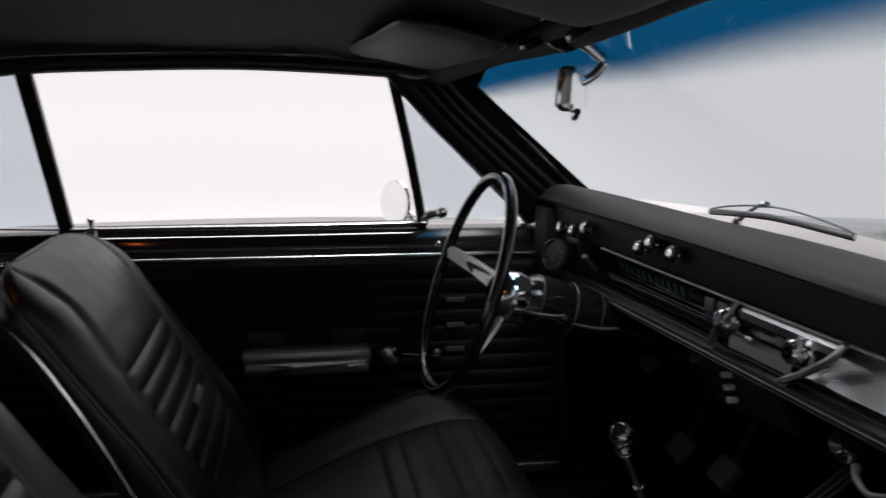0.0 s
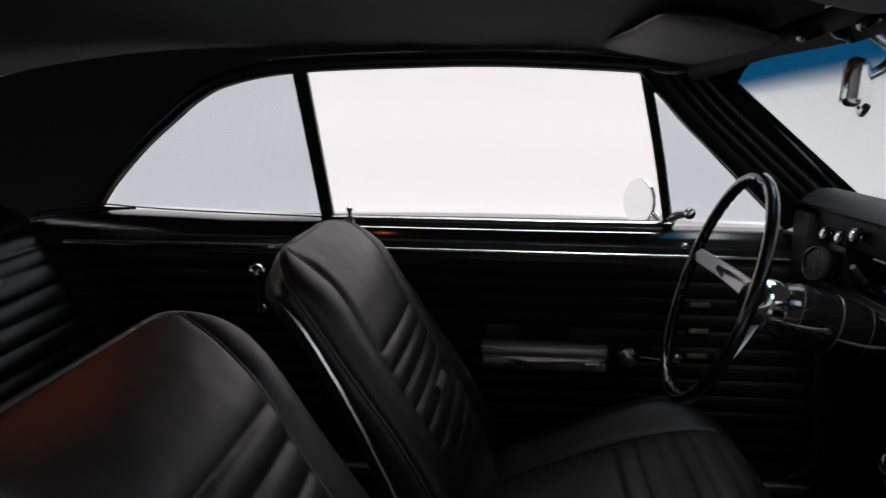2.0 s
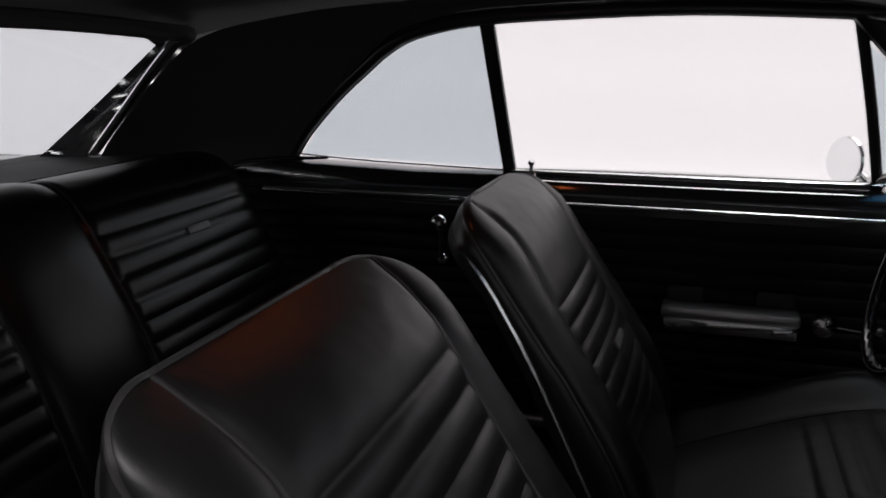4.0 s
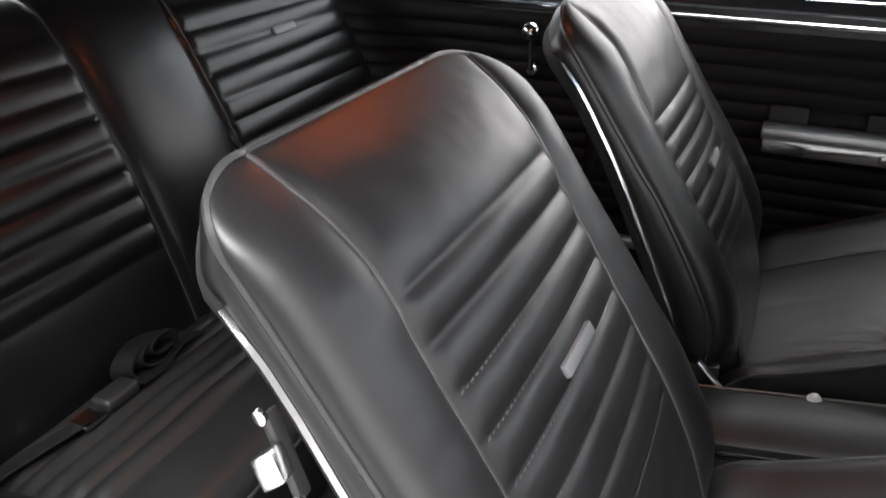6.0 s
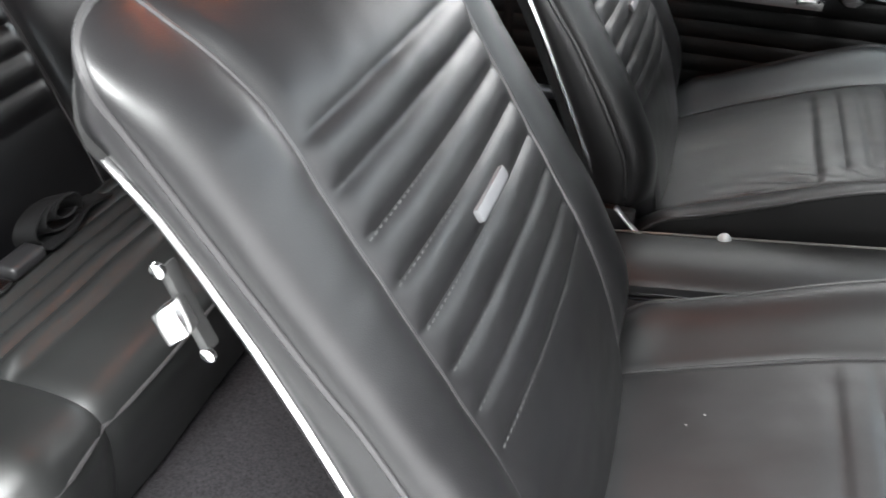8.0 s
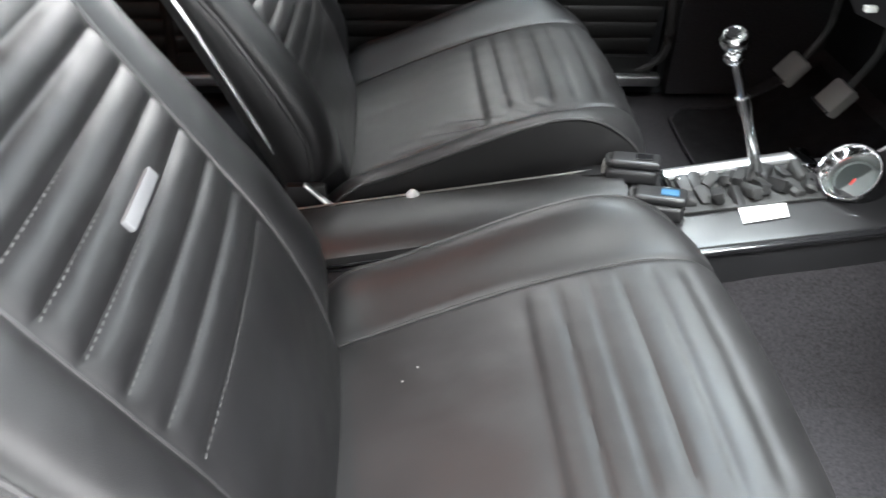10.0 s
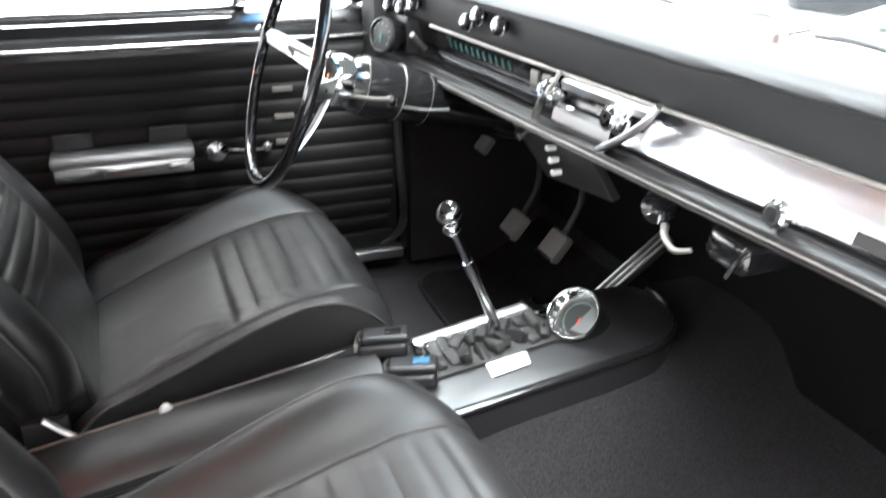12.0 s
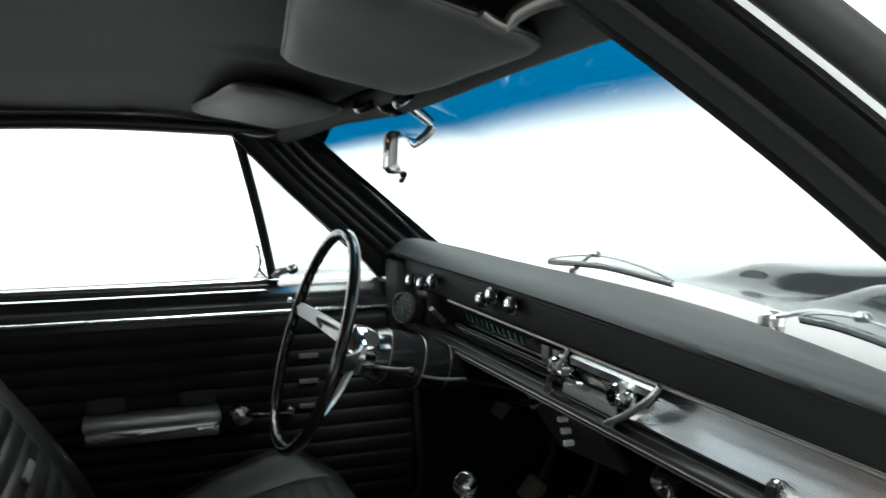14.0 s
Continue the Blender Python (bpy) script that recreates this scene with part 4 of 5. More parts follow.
        for j in range(1, ns + 1):
            a = j / ns
            half.append((e[0] - 0.004 * a, (0.250 + 0.008 * math.sin(math.pi * min(1, a * 1.3)) - 0.006 * a) * ys, e[1] - 0.004 - drop * a))
        row = mirrored(half)
        for x, y, z in other[:-2]:
            k = len(half) - 1 - other.index((x, y, z))
            row[k] = (x, y, z)
        rows.append(row)
    cush = add("cushion", skin(rows), CUSHIONVINYL, "black vinyl seat cushion with pleated front half")
    mid = nm + nb + ns
    for sgn in (-1, 1):
        add("piping", tube([on_rows(rows, r, mid + sgn * (nm + 0.3)) for r in range(4, 112, 3)], 0.0013, None, 6), PIPING, "", cush)
        add("piping", tube([on_rows(rows, r, mid + sgn * (nm + nb)) for r in range(4, 150, 3)], 0.0028, None, 6), PIPING, "", cush)
    add("seat_base", box(0.02, 0.44, -0.225, 0.225, 0.42, 0.50, 0.02), DARK, "black seat frame and track")
    add("hinge_cover", box(-0.02, 0.035, -0.262, -0.246, 0.50, 0.56, 0.006), SATIN)
    return seat


driver_seat = bucket_seat(0.345, "black vinyl driver bucket seat with pleated insert, behind the wheel", (0.010, 0.0315, 7, 0.0046), ((0.10, 0.060), (0.19, 0.110)))
passenger_seat = bucket_seat(-0.345, "black vinyl passenger bucket seat with pleated insert and release latch", (0.093, 0.0370, 7, 0.0060), ((0.060, 0.055), (0.13, 0.075)))


def seat_latch():
    def plate(s0, s1, h0, h1, y_in, y_out, bevel, slant=0.0):
        low = [on_slope(y_in, s, h) for s, h in ((s0, h0), (s1, h0 + slant), (s1, h1 + slant), (s0, h1))]
        return slab(low, (0, y_out - y_in, 0), bevel)
    for name, m, bm, lab in (("latch_plate", GUNMETAL, plate(0.034, 0.092, -0.072, -0.064, -0.236, -0.2475, 0.002, 0.024), "chrome seat back latch plate"),
                             ("latch_button", BRIGHT, plate(0.053, 0.075, -0.072, -0.050, -0.2475, -0.2610, 0.003, 0.008), "pale latch button"),
                             ("latch_screw", CHROME, lathe([(0.0055, 0), (0.005, 0.003), (0.0, 0.004)], on_slope(-0.2465, 0.092, -0.046), (0, -1, 0), 12), ""),
                             ("latch_screw", CHROME, lathe([(0.0055, 0), (0.005, 0.003), (0.0, 0.004)], on_slope(-0.2465, 0.034, -0.066), (0, -1, 0), 12), "")):
        bmesh.ops.transform(bm, matrix=Matrix.Translation((-0.2, 0, -0.41)), verts=bm.verts)
        part(name, bm, m, passenger_seat, lab)


seat_latch()


def rear_bench():
    seat = thing("rear_bench_seat", "black vinyl rear bench seat with pleated panels and plain centre band", "car seat")
    line = curve([(-0.650, 0.50), (-0.674, 0.60), (-0.736, 0.765), (-0.795, 0.88), (-0.838, 0.955), (-0.868, 0.988), (-0.905, 1.000), (-0.950, 0.994), (-0.975, 0.965)], 150)
    rows = []
    for i, p in enumerate(line):
        d, nrm = frame_at(line, i)
        u = i / 149
        row = []
        for y in np.linspace(-0.64, 0.64, 161):
            h = -0.0
            ay = abs(y)
            if ay > 0.108:
                edge = min(1, (ay - 0.108) / 0.012)
                h += pleat(0.955 - p[1], 0.0, 0.27, 8, 0.0042) * edge * min(1, max(0, (0.60 - ay) / 0.05)) if u < 0.8 else 0
                h += 0.004
            else:
                h += 0.010 * (1 - (ay / 0.108) ** 4)
            h -= 0.05 * max(0, (ay - 0.52) / 0.12) ** 2
            h -= 0.006 * math.exp(-((ay - 0.108) / 0.005) ** 2)
            row.append((p[0] + nrm[0] * h, y, p[1] + nrm[1] * h))
        rows.append(row)
    back = part("backrest", skin(rows), SHADEDREARVINYL, seat, "black vinyl rear backrest with pleats and a plain centre band")
    for y in (-0.108, 0.108):
        k = int(round((y + 0.64) / 1.28 * 160))
        part("piping", tube([rows[i][k] for i in range(2, 148, 3)], 0.0022, None, 6), RUBBER, back)
    bd = part("badge", box(-0.004, 0.004, -0.034, 0.034, -0.007, 0.007, 0.002), BADGE, back, "small brushed metal badge bar")
    bd.matrix_basis = pose(-0.795, 0.357, 0.889, 0, -30, 0)
    line = curve([(-0.70, 0.53), (-0.67, 0.560), (-0.62, 0.573), (-0.53, 0.585), (-0.45, 0.587), (-0.410, 0.574), (-0.396, 0.540), (-0.402, 0.48), (-0.415, 0.42)], 110)
    rows = []
    for i, p in enumerate(line):
        d, nrm = frame_at(line, i)
        row = []
        for y in np.linspace(-0.63, 0.63, 121):
            h = 0.0
            if abs(y) < 0.47 and i < 75:
                h = pleat(-p[0], 0.50, 0.675, 6, 0.012) * min(1, (0.47 - abs(y)) / 0.02)
            h -= 0.006 * math.exp(-((abs(y) - 0.47) / 0.004) ** 2)
            h += 0.020 * max(0, (abs(y) - 0.47) / 0.1) * (1 - max(0, (abs(y) - 0.55) / 0.05)) + 0.003 * noise.noise((p[0] * 9, y * 9, 1))
            row.append((p[0] - nrm[0] * h, y, p[1] - nrm[1] * h))
        rows.append(row)
    cush = part("cushion", skin(rows), LITREARCUSHION, seat, "black vinyl rear cushion with pleats across")
    part("piping", tube([rows[77][k] for k in range(0, 121, 3)], 0.0026, None, 6), PIPING, cush)
    part("seat_riser", box(-0.60, -0.43, -0.62, 0.62, 0.40, 0.50, 0.01), CARPET, seat)
    return seat


rear_bench()


def seat_belts():
    belt = thing("seat_belt", "black lap belt with buckle lying on the rear cushion", "seat belt")
    def ribbon(pts, width, across):
        line, wide = curve(pts, 30), Vector(across).normalized() * width / 2
        return thicken(skin([[Vector(p) - wide, Vector(p) + wide] for p in line]), 0.0025)
    for k, (r, dy) in enumerate(((0.034, 0.0), (0.026, 0.006), (0.018, 0.010))):
        loop = [(-0.634 + 0.004 * k, -0.248 + dy + 1.25 * r * math.cos(t), 0.600 + 0.8 * r * math.sin(t) + 0.008 * k) for t in np.linspace(-0.3, 2 * math.pi - 0.9, 12)]
        part("webbing_loop", ribbon(loop, 0.034, (1, 0.15, 0.35)), WEBBING, belt)
    part("webbing", ribbon([(-0.640, -0.15, 0.582), (-0.634, -0.20, 0.592), (-0.624, -0.245, 0.588), (-0.618, -0.29, 0.592)], 0.042, (1, 0, 0.25)), WEBBING, belt)
    part("buckle", box(-0.632, -0.602, -0.346, -0.292, 0.584, 0.602, 0.007, seg=3), SATIN, belt, "black moulded buckle")
    part("buckle_tongue", box(-0.628, -0.600, -0.382, -0.352, 0.588, 0.594, 0.001), CHROME, belt, "bright buckle tongue")
    part("webbing_end", ribbon([(-0.620, -0.372, 0.588), (-0.626, -0.41, 0.588), (-0.634, -0.45, 0.586), (-0.642, -0.50, 0.584), (-0.650, -0.55, 0.582)], 0.026, (1, 0, 0.3)), WEBBING, belt)
    for k, (x, y, z, rz) in enumerate(((0.442, 0.052, 0.606, -18), (0.458, -0.018, 0.596, -20))):
        b = thing("belt_buckle", "black front belt buckle resting beside the console" if k == 0 else "black front belt buckle with blue printed label", "seat belt", "front belt buckles", at=(x, y, z))
        b.rotation_euler = (radians(-10), radians(-4), radians(rz))
        part("buckle_shell", box(-0.034, 0.034, -0.024, 0.024, -0.016, 0.004, 0.007, seg=3), SATIN, b)
        lid = part("buckle_lid", box(-0.028, 0.036, -0.0215, 0.0215, 0.004, 0.015, 0.005, seg=3), SATIN, b, "black lift lid")
        part("lid_lip", tube([(-0.030, -0.020, 0.009), (-0.033, 0.0, 0.011), (-0.030, 0.020, 0.009)], 0.0035, 10, 8), GUNMETAL, lid)
        part("release_plate", box(0.004, 0.026, -0.012, 0.008, 0.0145, 0.0172, 0.001), BLUE if k else GLOSS, b)
        part("buckle_slot", box(-0.039, -0.032, -0.016, 0.016, -0.008, 0.004, 0.001), STEEL, b, "worn steel tongue slot")
        part("strap", thicken(skin([[(u, w, -0.006 - 2.2 * (u + 0.034) ** 2 - 0.10 * abs(u + 0.034)) for w in (-0.020, -0.007, 0.007, 0.020)] for u in np.linspace(-0.034, -0.125, 12)]), 0.002), WEBBING, b)


seat_belts()


# ---- console and shifter ----
def console_z(x):
    return 0.586 + 0.13 * (x - 0.50)


def console():
    con = thing("centre_console", "black floor console with chrome shifter plate and padded lid", "console")
    y0, y1 = -0.100, 0.070
    rows = []
    for x in np.linspace(0.428, 0.842, 44):
        u = max(0.0, (x - 0.765) / 0.077)
        w0, w1 = y0 + 0.075 * (1 - math.sqrt(max(0.0, 1 - u * u))), y1 - 0.045 * (1 - math.sqrt(max(0.0, 1 - u * u)))
        z = console_z(x)
        prof = [(w0 + 0.002, z - 0.11), (w0 + 0.001, z - 0.03), (w0, z - 0.008), (w0 + 0.0025, z - 0.0022), (w0 + 0.010, z), ((w0 + w1) / 2, z + 0.003), (w1 - 0.010, z), (w1 - 0.0025, z - 0.0022), (w1, z - 0.008), (w1 - 0.001, z - 0.03), (w1 - 0.002, z - 0.11)]
        rows.append([(x, y, zz) for y, zz in prof])
    bm = skin(rows)
    bm.verts.ensure_lookup_table()
    bm.faces.new([bm.verts[k] for k in range(11)])
    bm.faces.new([bm.verts[43 * 11 + k] for k in range(11)])
    body = part("console_body", bm, CONSOLE, con, "black textured console body")
    edge = [(rows[i][2][0], rows[i][2][1] - 0.001, rows[i][2][2] - 0.001) for i in range(4, 44)] + [(rows[43][k][0] + 0.003, rows[43][k][1], rows[43][k][2] + 0.001) for k in range(3, 9)]
    part("console_bead", tube(edge, 0.0056, None, 10), GLOSS, con, "glossy black rolled edge of the console")
    # padded lid section
    rows = []
    for x in np.linspace(-0.02, 0.425, 24):
        z = 0.530 + 0.15 * x
        rows.append([(x, y, z + dz) for y, dz in ((-0.052, -0.12), (-0.051, -0.020), (-0.047, -0.002), (-0.036, 0.007), (0.012, 0.010), (0.056, 0.007), (0.068, 0.002), (0.072, -0.012), (0.073, -0.10))])
    part("console_lid", skin(rows, None, False, True), CUSHIONVINYL, con, "black padded console lid")
    part("lid_bead", tube([(-0.015, 0.069, 0.532), (0.15, 0.069, 0.556), (0.40, 0.069, 0.593)], 0.0015, 20, 8), STEEL, con, "thin bright lid bead")
    for k in range(4):
        part("lid_rib", tube([(0.03, -0.054, 0.525 - 0.008 * k), (0.24, -0.054, 0.556 - 0.008 * k)], 0.0025, 8, 6), GLOSS, con)
    part("lid_latch", lathe([(0.008, 0), (0.009, 0.004), (0.006, 0.009), (0.003, 0.011), (0, 0.011)], (0.152, 0.062, 0.556), (0, -0.2, 1), 16), CREAM, con, "chrome lid latch knob")
    part("hinge_strap", tube([(0.007, 0.078, 0.567), (0.026, 0.078, 0.547), (0.046, 0.078, 0.528)], 0.0055, 8, 8, flat=0.6), BRUSHED, con, "bright seat hinge strap")
    # shifter plate with a frame round a dark well
    def top(x, y, up):
        return (x, y, console_z(x) + up)
    plate = part("shifter_plate", slab([top(0.490, -0.036, 0.003), top(0.668, -0.036, 0.003), top(0.668, 0.060, 0.003), top(0.490, 0.060, 0.003)], (0, 0, 0.004), 0.001), DARK, con, "dark shifter well")
    part("plate_flange", tube([top(0.486, 0.052, 0.009), top(0.575, 0.056, 0.009), top(0.664, 0.060, 0.009)], 0.0115, 10, 10, flat=0.6), BRUSHED, plate, "bright shifter plate flange")
    part("plate_rail", tube([top(0.487, 0.052, 0.010), top(0.487, 0.000, 0.008), top(0.490, -0.034, 0.006)], 0.0045, 10, 8, flat=0.7), CHROME, plate, "chrome shifter plate rail")
    part("plate_block", box(0.655, 0.678, 0.022, 0.066, console_z(0.66) + 0.004, console_z(0.66) + 0.022, 0.004), CHROME, plate, "bright square end block")
    part("plate_rail", tube([top(0.672, 0.026, 0.008), top(0.674, -0.034, 0.006)], 0.004, 8, 8, flat=0.7), CHROME, plate)
    random.seed(4)
    for k in range(9):
        for side in (-1, 1):
            x = 0.504 + 0.0185 * k + random.uniform(-0.004, 0.004)
            own = box(-0.008, 0.008, -0.017, 0.017, -0.004, 0.012, 0.005)
            for v in own.verts:
                v.co += Vector([random.uniform(-0.0018, 0.0018) for _ in range(3)])
            m = part("gate_tooth", own, BOOT if (k + side) % 3 else DARK, plate, "worn dark steel gate tooth")
            m.matrix_basis = pose(x, 0.008 + side * 0.018 + random.uniform(-0.006, 0.006), console_z(x) + 0.005 + random.uniform(-0.003, 0.004), random.uniform(-20, 20), random.uniform(-25, 25), random.uniform(-40, 20))
    for x, y in ((0.500, 0.030), (0.655, -0.010), (0.670, 0.000)):
        part("plate_screw", lathe([(0.005, 0), (0.005, 0.005), (0.003, 0.008), (0, 0.008)], top(x, y, 0.010), (0, 0, 1), 12), CHROME, plate, "bright screw head")
    lab = part("instruction_label", slab([top(0.553, -0.067, 0.0030), top(0.610, -0.064, 0.0030), top(0.616, -0.036, 0.0036), top(0.557, -0.035, 0.0036)], (0, 0, 0.0012), 0.0004), CREAM, con, "small white printed label")
    for k in range(3):
        part("label_line", slab([top(0.560, -0.0605 + 0.009 * k, 0.0046), top(0.602, -0.0605 + 0.009 * k, 0.0046), top(0.602, -0.0590 + 0.009 * k, 0.0046), top(0.560, -0.0590 + 0.009 * k, 0.0046)], (0, 0, 0.0004), 0), BRUSHED, lab)
    # vacuum gauge pod
    pod = thing("console_gauge", "chrome bezel gauge pod standing on the console", "gauge", at=(0, 0, 0))
    ax = Vector((-0.66, -0.30, 0.70)).normalized()
    c = Vector((0.692, -0.026, 0.643))
    part("gauge_body", lathe([(0.034, -0.09), (0.034, -0.04), (0.0365, -0.004), (0.036, 0.0)], c, ax, 32, caps=False), GLOSS, pod)
    part("gauge_bezel", lathe([(0.036, -0.006), (0.0385, -0.002), (0.0392, 0.002), (0.0378, 0.0045), (0.0360, 0.0035), (0.0345, 0.000)], c, ax, 40, caps=False), CHROME, pod, "polished chrome bezel")
    part("gauge_funnel", lathe([(0.0346, 0.0005), (0.0300, -0.009), (0.0258, -0.017), (0.0255, -0.025)], c, ax, 40, caps=False), CHROME, pod, "chrome inner funnel")
    part("gauge_dial", lathe([(0.026, -0.024), (0.012, -0.0225), (0.0, -0.022)], c, ax, 32), PALE, pod, "grey dial face")
    q = ax.to_track_quat("Z", "Y").to_matrix().to_4x4()
    # Half-disc that paints the dark side of the glass reflection onto the dial.
    arc = part("dial_print", slab([(0.0235 * math.cos(a), 0.0235 * math.sin(a), 0) for a in np.linspace(radians(70), radians(250), 15)], (0, 0, 0.0006), 0), DIAL, pod, "dark half of the dial, standing in for a reflection's dark side")
    arc.matrix_basis = Matrix.Translation(c - ax * 0.0222) @ q
    nd = part("gauge_needle", box(-0.0010, 0.0010, -0.008, 0.002, 0, 0.001, 0), RED, pod, "red pointer")
    nd.matrix_basis = Matrix.Translation(c - ax * 0.0210) @ q
    return con


console()


def shifter():
    sh = thing("gear_shifter", "chrome gear lever with round ball knob", "gear shifter")
    part("lever", tube([(0.612, 0.026, 0.570), (0.601, 0.025, 0.610), (0.577, 0.024, 0.668), (0.557, 0.023, 0.714), (0.537, 0.022, 0.760), (0.531, 0.022, 0.776)], lambda u: 0.0085 - 0.003 * u, 30, 12), CHROME, sh)
    part("lever_joint", tube([(0.562, 0.023, 0.702), (0.553, 0.023, 0.722)], 0.0085, 5, 10), CHROME, sh)
    part("knob_collar", lathe([(0.009, 0), (0.012, 0.004), (0.012, 0.010), (0.009, 0.014)], (0.531, 0.022, 0.768), (-0.3, -0.1, 1), 16), CHROME, sh)
    part("ball_knob", lathe([(0.0168 * math.sin(a), -0.0168 * math.cos(a)) for a in np.linspace(0.02, math.pi - 0.02, 17)], (0.525, 0.021, 0.796), (-0.5, -0.5, 0.7), 28), CHROME, sh, "polished chrome ball knob")
    part("knob_emblem", lathe([(0.009, 0), (0.007, 0.0022), (0, 0.0026)], Vector((0.525, 0.021, 0.796)) + Vector((-0.5, -0.5, 0.7)).normalized() * 0.0150, (-0.5, -0.5, 0.7), 20), GLOSS, sh, "dark engraved knob cap")


shifter()


def pedals():
    for name, x, y, z in (("clutch_pedal", 0.838, 0.462, 0.565), ("brake_pedal", 0.850, 0.318, 0.578)):
        p = thing(name, "hanging " + name.split("_")[0] + " pedal with worn grey ribbed pad", "pedal", "pedals")
        pad = part("pedal_pad", box(-0.010, 0.010, -0.030, 0.030, -0.027, 0.027, 0.008), PEDAL, p, "worn grey rubber pad with bright edge")
        pad.matrix_basis = pose(x, y, z, 0, 38, 0)
        part("pad_trim", box(-0.0125, -0.0100, -0.029, 0.029, -0.027, -0.022, 0.001), CHROME, pad)
        part("pedal_arm", tube([(x + 0.012, y, z + 0.01), (x + 0.045, y - 0.005, z + 0.09), (x + 0.03, y - 0.01, z + 0.2), (x + 0.0, y - 0.01, z + 0.31)], 0.006, 24, 8), DARK, p)
    g = thing("accelerator_pedal", "long ribbed accelerator pedal leaning on the toe board", "pedal", "pedals")
    a = part("pedal_pad", box(-0.006, 0.006, -0.016, 0.016, -0.085, 0.085, 0.004), GUNMETAL, g)
    a.matrix_basis = pose(0.876, 0.118, 0.612, 14, 40, 0)
    for k in (-0.012, 0.0, 0.013):
        r = part("pad_rib", box(-0.0085, -0.0055, k - 0.0015, k + 0.0015, -0.082, 0.082, 0.0007), BRUSHED, a)
    h = thing("parking_brake_pedal", "small parking brake pedal by the kick panel", "pedal", "pedals")
    b = part("pedal_pad", box(-0.008, 0.008, -0.022, 0.022, -0.018, 0.018, 0.005), PEDAL, h)
    b.matrix_basis = pose(0.83, 0.60, 0.69, 0, 38, 0)
    part("pedal_arm", tube([(0.84, 0.60, 0.69), (0.88, 0.60, 0.73), (0.93, 0.60, 0.80)], 0.006, 10, 8), DARK, h)


pedals()


# ---- dashboard ----
def bx(y):
    """How far ahead the dash face lies at y."""
    return 0.64 + 0.08 * (0.39 - y) - 0.05 * max(0.0, -y - 0.45)


def dash_strip(profile, y0, y1, n=40, bm=None):
    return skin([[(bx(y) + d, y, z) for d, z in profile] for y in np.linspace(y0, y1, n)], bm)


def knob(c, r, parent, m, axis=(-1, 0, 0.15), name="knob", label=""):
    return part(name, lathe([(r * 0.55, 0), (r * 0.6, r * 0.5), (r * 0.95, r * 0.7), (r, r * 0.9), (r, r * 1.35), (r * 0.82, r * 1.55), (r * 0.3, r * 1.6), (0, r * 1.55)], c, axis, 20), m, parent, label)


